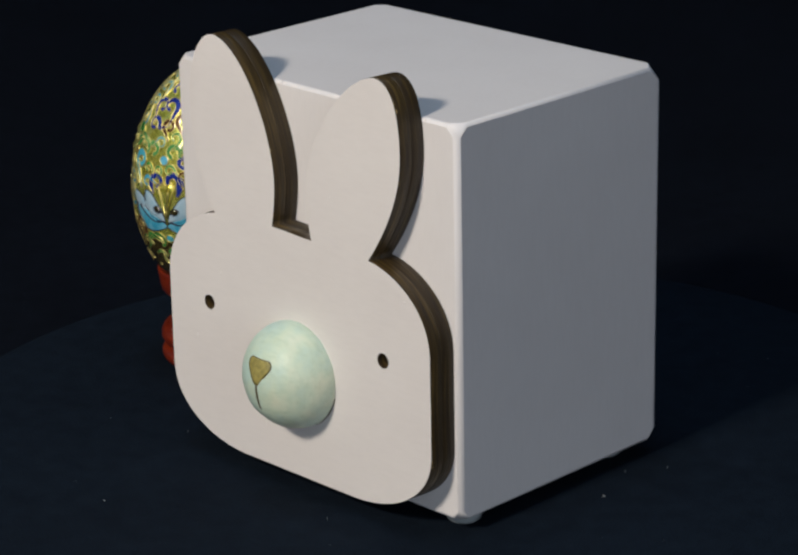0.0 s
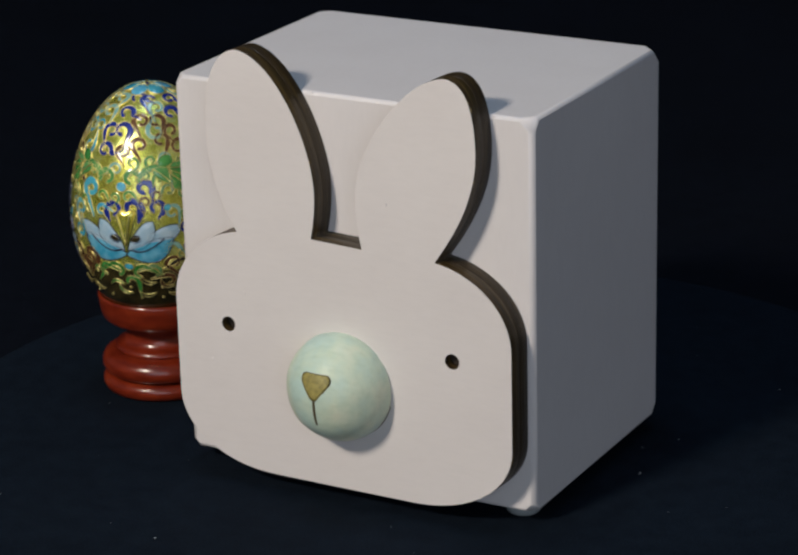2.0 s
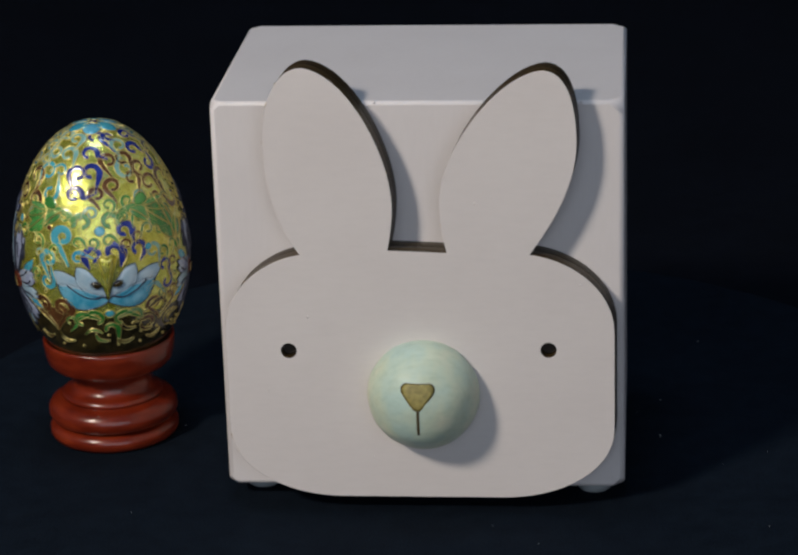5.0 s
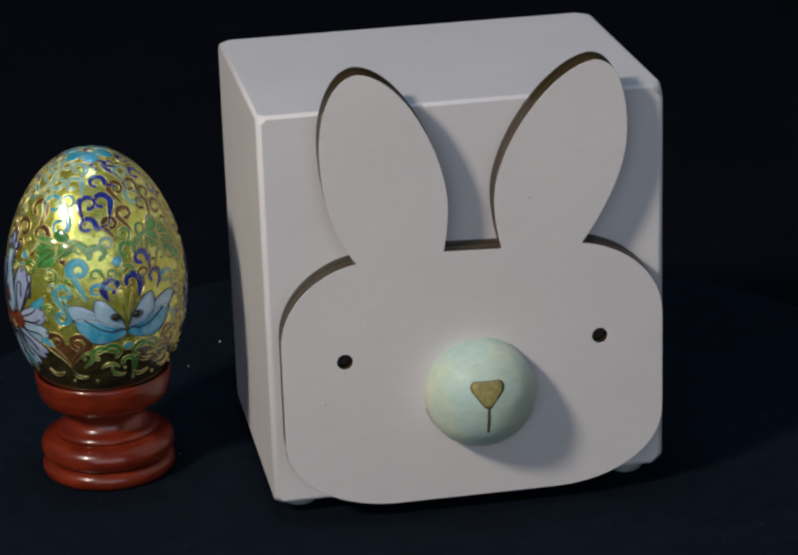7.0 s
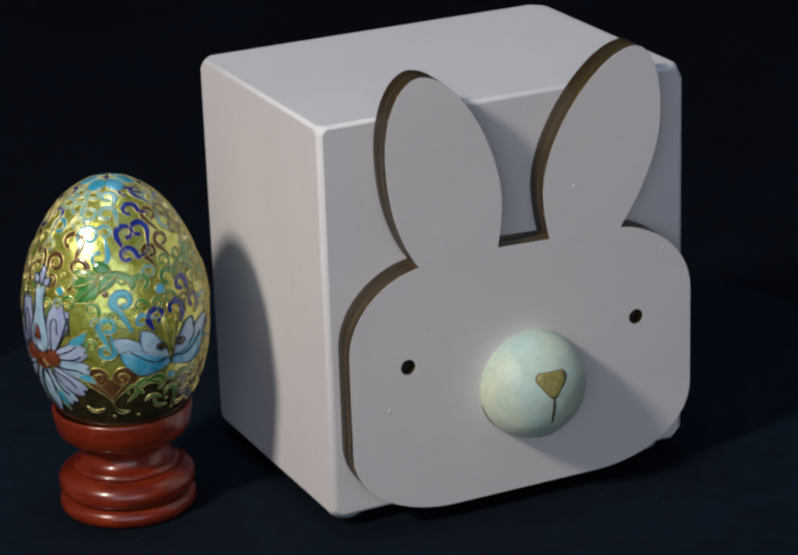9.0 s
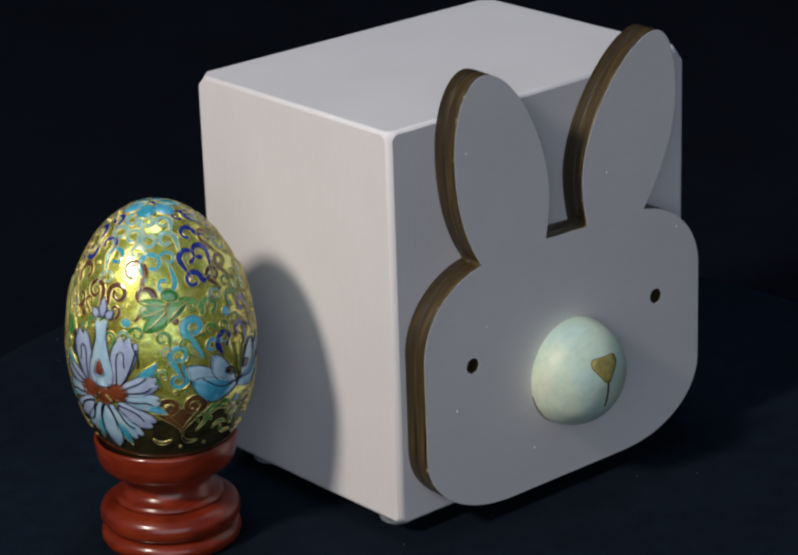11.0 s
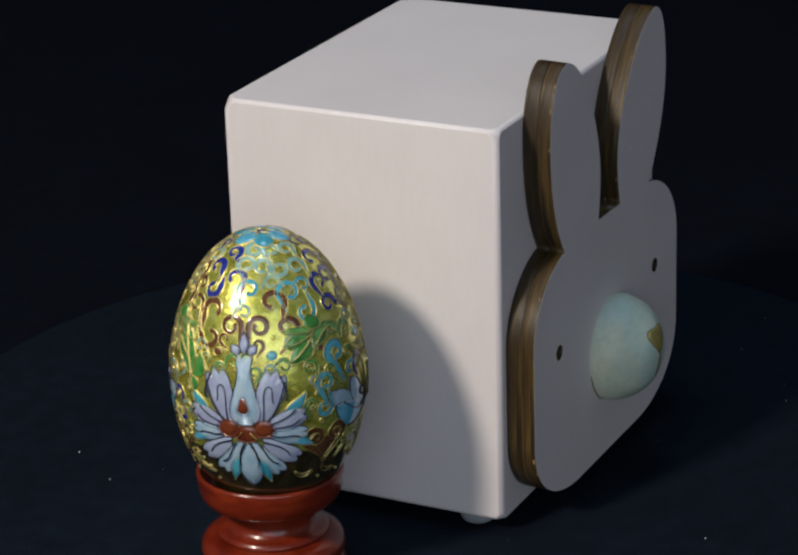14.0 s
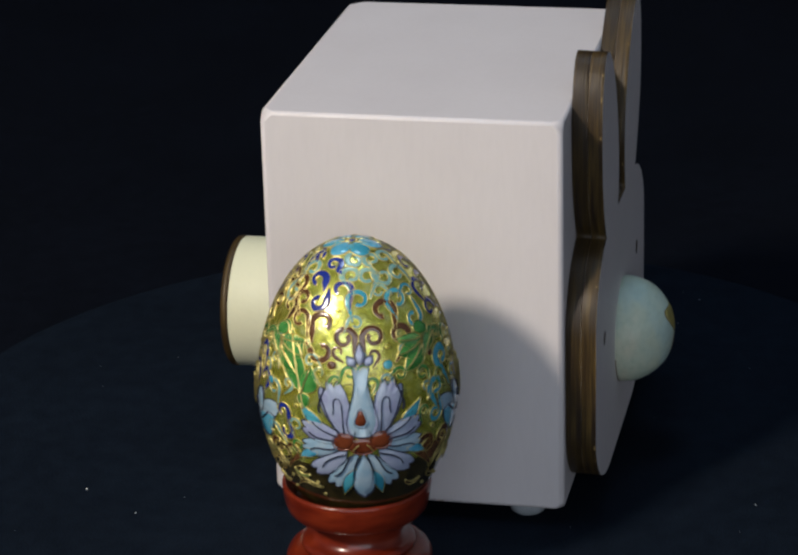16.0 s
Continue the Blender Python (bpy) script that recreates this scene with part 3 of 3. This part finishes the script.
def hook(phi, m, r, rot, mirror, colour, tail=(1.0, -2.0), width=1.1, turns=0.85, wire=None, name="scroll"):
    """A scroll: a tail that swells, rises along one side and winds inwards; r in millimetres, the tail's end in radii."""
    r, width = r * 1.12, width * 1.30
    line = [(x * r, y * r) for x, y in bezier(tail, (tail[0] * 0.75 + 0.3, tail[1] * 0.45 - 0.1), (1.02, -0.55), (1.0, 0.0), 8)]
    widths = [width * (0.30 + 0.70 * min(1.0, i / 6)) for i in range(8)]
    for i in range(19):
        k = i / 18
        th, rho = turns * 2 * math.pi * k, r * (1 - 0.62 * k)
        line.append((rho * math.cos(th), rho * math.sin(th)))
        widths.append(width * (1 - 0.52 * k) + 0.35 * width * max(0.0, k - 0.8) / 0.2)
    return ribbon(name, phi, m, rot, mirror, line, widths, colour, wire)


def scroll_pair(phi, m, r, rot, colour, gap=1.15, width=1.1, drop=-2.3, turns=0.85):
    """Two scrolls that rise from one point and curl towards each other like the top of a heart."""
    spread = math.degrees(gap * r * mm / radius_at(m * mm))
    for mirror in (False, True):
        hook(phi + (-spread if mirror else spread), m, r, rot, mirror, colour, (-gap * 0.9, drop), width, turns)


def scalloped(base, tip, width, bend=0.0, lobes=3, deep=0.13):
    """A petal that widens from its base and ends in a frilled edge."""
    dx, dy = tip[0] - base[0], tip[1] - base[1]
    length = math.hypot(dx, dy)
    ux, uy = dx / length, dy / length

    def at(k, e):
        e += bend * math.sin(math.pi * k)
        return (base[0] + ux * length * k - uy * e, base[1] + uy * length * k + ux * e)
    rise = [0.0, 0.14, 0.28, 0.42, 0.56, 0.70, 0.82]
    half = [0.06] + [width / 2 * (0.30 + 0.70 * math.sin(math.pi / 2 * min(1.0, k / 0.74))) for k in rise[1:]]
    left = [at(k, h) for k, h in zip(rise, half)]
    right = [at(k, -h) for k, h in zip(rise, half)]
    top = []
    steps = 4 * lobes
    for i in range(1, steps):
        s = i / steps
        top.append(at(0.84 + 0.13 * math.sin(math.pi * s) + deep * abs(math.sin(math.pi * lobes * s)), width / 2 * (1 - 2 * s) * 1.04))
    return left + top + right[::-1]


def vein(phi, m, mirror, a, c0, c1, b, wide=0.24):
    line = bezier(a, c0, c1, b, 12) + [b]
    return ribbon("petal_vein", phi, m, 0, mirror, line, [wide] * len(line), DARK_WIRE, DARK_WIRE, 0.00046)


def white_lotus(at):
    """A wide lilac lotus with a vase-shaped heart, a rust pod and frilled petals."""
    p = at + 0.4
    for mirror in (False, True):
        s = 1 if mirror else -1
        # turquoise tips that show between the petals
        blob("leaf", p, 0, 0, mirror, petal((-9.2, -0.6), (-14.6, 3.8), 2.8, 0.8, 10), TURQUOISE)
        blob("leaf", p, 0, 0, mirror, petal((-10.4, -8.2), (-15.6, -10.4), 2.6, -0.5, 10), SKY)
        blob("leaf", p, 0, 0, mirror, petal((-1.2, -12.0), (-4.4, -20.4), 3.0, -0.6, 10), TURQUOISE)
        # the lower petals first, the tall ones over them
        for k, (base, tip, w, bend, lobes) in enumerate((((-1.2, -8.0), (-6.8, -16.8), 5.0, 0.4, 2), ((-3.6, -7.2), (-11.2, -13.0), 5.0, 0.5, 2), ((-4.6, -5.6), (-13.9, -7.2), 4.8, 0.2, 3),
                                                         ((-3.8, -4.2), (-13.6, -0.9), 5.2, 0.5, 3), ((-2.2, -4.0), (-7.3, 8.6), 6.6, 0.5, 3))):
            colour = PALE_BLUE if k in (0, 2) else LILAC
            blob("petal", p, 0, 0, mirror, scalloped(base, tip, w, bend, lobes), colour, DARK_WIRE, 0.00022 + 0.00003 * k)
        # engraved curls in the petals
        vein(p, 0, mirror, (-4.1, -2.8), (-4.8, 1.6), (-3.8, 5.6), (-5.6, 5.9))
        vein(p, 0, mirror, (-5.6, 5.9), (-7.0, 5.6), (-6.0, 3.8), (-6.6, 2.0))
        vein(p, 0, mirror, (-5.2, -2.8), (-8.0, 0.6), (-8.6, 3.8), (-9.4, 6.6))
        vein(p, 0, mirror, (-9.6, 2.2), (-10.6, 4.4), (-9.0, 5.4), (-8.4, 8.2))
        vein(p, 0, mirror, (-5.4, -3.6), (-8.4, -2.4), (-10.4, -1.8), (-11.6, -0.2))
        vein(p, 0, mirror, (-5.8, -4.6), (-8.6, -4.2), (-11.0, -4.6), (-12.6, -2.8))
        vein(p, 0, mirror, (-5.8, -6.4), (-8.4, -7.6), (-10.6, -6.0), (-12.4, -7.6))
        vein(p, 0, mirror, (-3.6, -8.0), (-6.4, -8.8), (-8.6, -9.6), (-9.4, -12.0))
        vein(p, 0, mirror, (-2.6, -8.6), (-4.4, -10.6), (-4.2, -13.6), (-6.6, -14.4))
        vein(p, 0, mirror, (-0.9, -8.8), (-2.0, -11.0), (-2.4, -13.4), (-1.9, -15.4))
        # brown scrolls that rise from the crown
        hook(p + 9.8 * s, 19.6, 2.2, -10 * s, mirror, BROWN, (0.6, -1.9), 1.15, 1.1)
    hook(p - 25.5, 22.6, 2.7, 20, True, BROWN, (1.2, -1.2), 1.45, 0.66)
    hook(p - 24.5, 16.6, 2.4, 200, False, BROWN, (1.2, -1.2), 1.35, 0.74)
    hook(p + 20.0, 25.1, 2.5, 0, False, BROWN, (0.7, -1.9), 1.45, 0.74)
    hook(p + 29.0, 19.0, 2.4, -35, False, BROWN, (0.5, -2.3), 1.40, 0.88)
    hook(p - 46.0, 22.6, 2.2, 15, False, BROWN, (0.9, -1.8), 1.00, 0.85)
    blob("petal", p, 0, 0, False, petal((0.1, -8.0), (0.2, -21.4), 5.4, 0, 12, 0, 1.3, 0.65), PALE_BLUE, DARK_WIRE, 0.0005)
    for a, b, w, h in ((0.0, -6.0, 6.4, 4.2), (-4.4, -4.7, 5.2, 4.4), (4.2, -4.6, 5.2, 4.4)):
        blob("seed_pod", p, 0, 0, False, [(x + a, y + b) for x, y in oval(w, h)], RUST, RUST, 0.0005)
    for s in (-1, 1):
        ribbon("pod_seam", p, 0, 0, False, bezier((0.9 * s, -5.4), (1.8 * s, -6.0), (1.9 * s, -7.0), (2.6 * s, -7.2), 8), [0.16] * 8, WIRE, WIRE, 0.0007)
    vase = []
    for side in (1, -1):
        pts = bezier((0.0, -3.7), (2.8 * side, -3.8), (3.9 * side, -1.6), (3.5 * side, 0.8), 6) + bezier((3.5 * side, 0.8), (2.8 * side, 4.6), (1.7 * side, 6.6), (1.6 * side, 9.2), 6)
        pts += bezier((1.6 * side, 9.2), (1.6 * side, 12.0), (1.9 * side, 13.4), (2.7 * side, 14.8), 4)
        vase = pts + vase[::-1] if side == 1 else vase + pts[::-1]
    blob("lotus_heart", p, 0, 0, False, vase, PALE_BLUE, DARK_WIRE, 0.0005, "pale blue vase-shaped heart")
    blob("seed", p - 0.8, 0.8, 0, False, [(x, y + (0.9 if y > 1.2 else 0)) for x, y in oval(2.9, 3.8, 14, 0.35)], RUST, DARK_WIRE, 0.0007)
    for a in (-2.4, 2.4, 0.0):
        blob("crown_petal", p, 0, 0, False, petal((a * 0.45, 13.4), (a * 1.25, 15.6 + (3.0 if a == 0 else 0)), 2.2, 0, 8), LILAC, DARK_WIRE, 0.0006)
    blob("dot", p + 17.2, 13.0, 0, False, oval(2.5, 2.3), TURQUOISE)
    blob("dot", p - 17.4, 13.5, 0, False, oval(2.2, 2.0), BROWN)
    # a small blue scroll beside the lower petals
    hook(p - 50.0, 0.4, 1.7, 0, False, DARK_BLUE, (0.8, -1.6), 1.2, 0.7)
    hook(p - 48.0, -4.4, 1.7, 190, True, DARK_BLUE, (0.8, -1.6), 1.2, 0.7)


def blue_lotus(at):
    """A flat sky-blue lotus under dark blue scrolls, with turquoise scrolls on one side."""
    for mirror in (False, True):
        blob("petal", at, 0, 0, mirror, petal((-1.0, -5.2), (-15.8, 1.2), 5.0, 0.2, 12, 0.10, 1.2, 0.7), PALE_BLUE, DARK_WIRE, 0.00024)
        blob("petal", at, 0, 0, mirror, petal((0.2, -6.6), (-13.4, -2.2), 6.4, 1.5, 12, 0, 1.1, 0.7), SKY, DARK_WIRE, 0.00030)
        blob("petal", at, 0, 0, mirror, petal((-0.4, -5.4), (-7.8, 3.0), 5.2, 0.8, 12, 0.08, 1.2, 0.72), PALE_BLUE, DARK_WIRE, 0.00036)
        blob("seed", at, 0, 0, mirror, [(x - 2.9 + 0.3 * y, y - 1.9 - 0.35 * x) for x, y in oval(2.8, 1.9)], OLIVE, DARK_WIRE, 0.0006)
        vein(at, 0, mirror, (-1.6, -5.2), (-4.4, -6.6), (-7.4, -4.6), (-10.6, -2.0))
    blob("lotus_heart", at, 0, 0, False, [(0.2, -4.2), (1.6, 0.6), (3.0, 5.2), (1.6, 6.4), (0.3, 5.4), (-1.0, 6.2), (-2.2, 5.0), (-1.0, 0.6)], GOLD, None, 0.0007, "yellow heart of the flower")
    ribbon("heart_seam", at, 0, 0, False, bezier((0.3, -4.0), (0.4, -1.0), (1.2, 2.4), (1.6, 5.6), 8), [0.2] * 8, WIRE, WIRE, 0.0010)
    hook(at - 7.6, 5.9, 2.2, 8, True, DARK_BLUE, (0.7, -1.3), 1.55, 0.8)
    hook(at + 5.4, 6.6, 2.3, -6, False, DARK_BLUE, (0.8, -1.5), 1.85, 0.72)
    hook(at + 14.2, 12.0, 2.0, 0, False, DARK_BLUE, (1.0, -2.0), 1.55, 0.8)
    hook(at + 22.0, 6.6, 2.0, -10, False, DARK_BLUE, (0.4, -1.4), 1.40, 0.7)
    hook(at - 28.5, 10.8, 2.3, 0, True, TURQUOISE, (-0.6, -3.0), 1.85, 0.85)
    hook(at - 39.0, 4.6, 2.1, 0, True, TURQUOISE, (-0.1, -2.7), 1.45, 0.9)
    hook(at - 41.0, -1.4, 1.9, 170, True, TURQUOISE, (0.2, -2.4), 1.15, 0.9)
    hook(at - 18.0, 5.4, 1.5, 60, False, SKY, (1.2, -2.2), 1.00, 0.7)
    hook(at + 33.0, 5.2, 1.9, 10, False, PALE_TEAL, (0.4, -2.4), 1.00, 0.9)
    blob("dot", at - 2.6, 12.4, 0, False, oval(2.9, 2.7), SKY)
    blob("dot", at + 30.0, 6.6, 0, False, oval(2.3, 2.1), TURQUOISE)
    blob("dot", at - 39.5, 12.9, 0, False, oval(1.7, 1.6), BROWN)
    blob("dot", at + 0.5, -10.4, 0, False, oval(2.6, 2.2), TURQUOISE)


def garland(at):
    """Green vine that arches over the blue lotus, with a round leaf and a fan of leaves at each end."""
    for mirror in (False, True):
        s = 1 if mirror else -1
        hook(at + 9.5 * s, 14.6, 2.2, 4 * s, not mirror, LEAF, (1.2, -0.3), 1.5, 0.75, name="vine")
        line = bezier((-5.6, 14.9), (-7.6, 18.8), (-12.6, 18.6), (-17.6, 14.2), 12)
        ribbon("vine", at, 0, 0, mirror, line, [2.3 - 0.08 * k for k in range(12)], LEAF)
        blob("leaf", at, 0, 0, mirror, [(x - 12.4, y + 19.3) for x, y in oval(4.4, 3.6, 16, 0.15)], GREEN)
        for k, (base, tip, w, bend) in enumerate((((-13.2, 17.4), (-20.6, 18.4), 2.8, 0.9), ((-13.6, 16.8), (-21.8, 14.6), 3.4, 0.7), ((-14.0, 16.0), (-21.6, 10.6), 3.2, 0.4), ((-9.0, 17.2), (-15.0, 12.6), 2.4, -0.8))):
            blob("leaf", at, 0, 0, mirror, petal(base, tip, w * 1.4, bend, 10), LEAF if k in (0, 3) else GREEN)
            ribbon("leaf_vein", at, 0, 0, mirror, bezier(base, ((2 * base[0] + tip[0]) / 3, (2 * base[1] + tip[1]) / 3 - bend), ((base[0] + 2 * tip[0]) / 3, (base[1] + 2 * tip[1]) / 3 - bend), tip, 8), [0.14] * 8, WIRE, WIRE, 0.0006)


def side_leaves(at, mirror):
    """A spray of upright green leaves beside the white lotus."""
    for base, tip, w, bend in (((0.6, -3.5), (-4.0, 10.4), 4.2, 1.0), ((0.6, -3.8), (2.6, 3.0), 3.2, -0.8), ((-1.0, 0.6), (-6.4, 5.4), 3.0, 0.6), ((0.4, -3.4), (1.4, -7.6), 2.2, 0.4)):
        blob("leaf", at, 9.8, 0, mirror, petal(base, tip, w * 1.5, bend, 9, 0.06), GREEN)
        ribbon("leaf_vein", at, 9.8, 0, mirror, bezier(base, base, tip, tip, 6), [0.14] * 6, WIRE, WIRE, 0.0006)


def rosette():
    """Turquoise flower at the egg's tip."""
    for i in range(6):
        blob("rosette_petal", i * 60.0 + 20, 42.2, 0, False, oval(5.4, 6.2), SKY if i % 2 else TURQUOISE, None, 0.0004)
    bm = lathe([(0, E_TOP + 0.0003), (0.0009, E_TOP + 0.0002), (0.0014, E_TOP - 0.0003)], 20)
    part("rosette_heart", bm, DARK_BLUE, egg)


def upper_scrolls(half):
    """Dark blue, brown and turquoise scrolls on the upper half."""
    # column over the blue lotus
    hook(half + 88.0, 38.2, 2.05, 0, False, DARK_BLUE, (2.4, -1.0), 1.22, 0.70)
    hook(half + 114.0, 37.6, 1.94, 10, True, DARK_BLUE, (0.6, -2.2), 1.33, 0.50)
    hook(half + 79.0, 33.0, 2.05, 0, False, DARK_BLUE, (2.2, -0.9), 1.22, 0.75)
    hook(half + 69.0, 27.3, 2.17, 0, True, DARK_BLUE, (0.4, -2.2), 1.26, 0.80)
    hook(half + 81.0, 27.7, 2.17, 0, False, DARK_BLUE, (0.5, -2.4), 1.40, 0.80)
    hook(half + 67.0, 21.8, 2.05, 0, False, DARK_BLUE, (2.4, 0.1), 1.26, 0.90)
    for dphi, m, r, rot, mir, tail in ((101, 30.6, 2.0, 0, True, (0.0, -2.2)), (117, 30.4, 2.0, 0, False, (0.3, -2.3)), (86, 21.8, 1.8, 0, True, (-0.3, -2.0)), (100, 23.8, 1.9, 0, True, (-0.2, -2.2)),
                                       (119, 24.9, 1.9, -15, False, (0.8, -2.1)), (131, 27.4, 1.8, 20, True, (0.4, -2.0))):
        hook(half + dphi, m, r, rot, mir, BROWN, tail, 1.15, 0.85)
    # dark blue over the far side of the white lotus
    hook(half - 42.0, 32.4, 1.9, 10, False, DARK_BLUE, (1.1, -1.4), 1.4, 0.75)
    hook(half - 33.5, 27.4, 1.9, 190, True, DARK_BLUE, (1.1, -1.4), 1.4, 0.80)
    hook(half - 14.0, 30.6, 2.1, 0, False, DARK_BLUE, (1.0, -2.0), 1.3, 0.65)
    hook(half - 31.0, 37.0, 1.7, -20, False, DARK_BLUE, (2.0, -0.8), 1.2, 0.95)
    # turquoise between them
    for dphi, m, r, rot, mir, tail, pale in ((2, 28.2, 2.2, 0, True, (0.7, -2.0), 0), (14, 33.6, 2.1, 0, False, (-0.2, -2.3), 1), (-4, 34.2, 2.0, 0, True, (-0.2, -2.3), 1), (36, 27.0, 2.5, 0, True, (0.6, -1.6), 0),
                                             (45, 21.9, 2.2, 190, True, (0.9, -1.9), 0), (33, 33.0, 2.0, 180, False, (0.6, -2.2), 1), (52, 32.6, 2.0, 20, False, (0.6, -2.0), 1), (30, 38.0, 1.8, 0, True, (0.4, -2.0), 1),
                                             (54, 37.6, 1.8, 0, False, (0.5, -1.9), 1), (-58, 34.6, 2.0, 0, True, (0.6, -2.0), 1), (-64, 27.6, 2.1, 160, False, (0.6, -2.2), 1), (2, 38.4, 1.7, 160, False, (0.5, -2.0), 1)):
        hook(half + dphi, m, r, rot, mir, PALE_TEAL if pale else TURQUOISE, tail, 1.15, 0.85)


def lower_scrolls(half):
    """Brown heart and gold waves on the dark lower band."""
    scroll_pair(half + 49.5, -9.0, 2.5, 0, BROWN, 1.15, 1.5, -2.6, 0.75)
    blob("heart_ground", half + 49.5, -11.6, 0, False, [(0, -4.2), (3.4, -0.2), (4.4, 2.6), (2.6, 4.2), (0, 2.4), (-2.6, 4.2), (-4.4, 2.6), (-3.4, -0.2)], BROWN, WIRE, 0.00016)
    scroll_pair(half + 128.0, -9.6, 2.0, 0, BROWN, 1.15, 1.1, -2.4, 0.7)
    for dphi, m, r, rot, mir, colour in ((70, -12.6, 2.1, 70, False, GREEN), (80, -12.2, 2.3, -60, True, GREEN), (98, -12.6, 2.3, 60, False, GREEN), (108, -12.4, 2.1, -70, True, SAGE), (89, -15.6, 2.0, 0, False, GREEN),
                                         (118, -15.4, 1.9, -80, True, BROWN), (-40, -15.2, 2.1, 70, True, OLIVE), (-52, -11.0, 2.2, -60, True, OLIVE), (-60, -5.6, 2.0, 40, False, PALE_TEAL)):
        hook(half + dphi, m, r, rot, mir, colour, (0.9, -2.2), 1.1, 0.55)


for half in (0.0, 180.0):
    white_lotus(half)
    blue_lotus(half + 89.0)
    garland(half + 84.0)
    side_leaves(half - 37.0, False)
    upper_scrolls(half)
    lower_scrolls(half)
rosette()


def waves():
    """Sparse gold-edged waves and beads round the dark foot of the egg."""
    rnd = random.Random(5)
    for row, (m, step) in enumerate(((-15.6, 20.0), (-19.4, 24.0))):
        for i in range(int(round(360 / step))):
            ph = i * step + row * 9.0 + rnd.uniform(-4, 4)
            near = abs((ph + 90) % 180 - 90)
            side, lean, up = rnd.choice((-1, 1)), rnd.uniform(-30, 30), rnd.uniform(-0.9, 0.9)
            if near < 36 - 14 * row or (row == 0 and abs((ph - 49.5 + 90) % 180 - 90) < 15):
                continue
            line = bezier((-2.4, 0.9 * side), (-1.2, -1.5 * side), (0.9, -1.0 * side), (2.6, 0.8 * side), 9)
            ribbon("wave", ph, m + up, lean, False, line, [0.3 + 0.7 * math.sin(math.pi * k / 8) for k in range(9)], (GREEN, OLIVE, BROWN, OLIVE)[(i + row) % 4], None, 0.00030)
            blob("bead", ph + step * 0.5, m - 1.8, 0, False, oval(0.8, 0.7, 8), WIRE, WIRE, 0.0003)


waves()


def filler():
    """Small scrolls, commas and beads in the free places of the gold ground."""
    rnd = random.Random(11)
    made = 0
    for _ in range(6000):
        if made >= 130:
            break
        ph, m = rnd.uniform(-180, 180), rnd.uniform(-13, 30)
        r = 1000 * radius_at(m * mm)
        if abs((ph + 90) % 180 - 90) < 39 and m < 9:
            continue
        if abs((ph - 89 + 90) % 180 - 90) < 37 and -10 < m < 6:
            continue
        if any(math.hypot(math.radians((ph - a + 180) % 360 - 180) * r, m - b) < (3.2 if m < 18 else 3.9) for a, b in PLACED):
            continue
        made += 1
        if rnd.random() < 0.12:
            blob("bead", ph, m, 0, False, oval(1.1, 1.1, 10), GOLD, None, 0.0003)
        else:
            colour = rnd.choice((LEAF, GREEN, PALE_TEAL, SAGE, LEAF, BROWN) if m < 20 else (PALE_TEAL, TURQUOISE, PALE_TEAL, LEAF, SAGE))
            hook(ph, m, rnd.uniform(1.2, 1.6), rnd.uniform(-60, 60), rnd.random() < 0.5, colour, (0.8, -1.9), 0.72, rnd.uniform(0.7, 0.95))


filler()


# ---- everything turns with the turntable ----
def motions():
    steps = [i * 0.5 for i in range(33)]
    lean = pose(0, 0, 0, -0.516, -0.882, 0)  # the disc sits a little askew on its axle
    for ob, place in ((turntable, lean), (rabbit_box, pose(0.0011, -0.0063, 0.0035, -0.516, -0.882, 0)), (egg_stand, lean @ pose(STAND_X, STAND_Y, 0)), (egg, lean @ pose(EX, EY, LIFT))):
        walk(ob, [(t, pose(0, 0, 0, 0, 0, table_angle(t)) @ place) for t in steps])


motions()
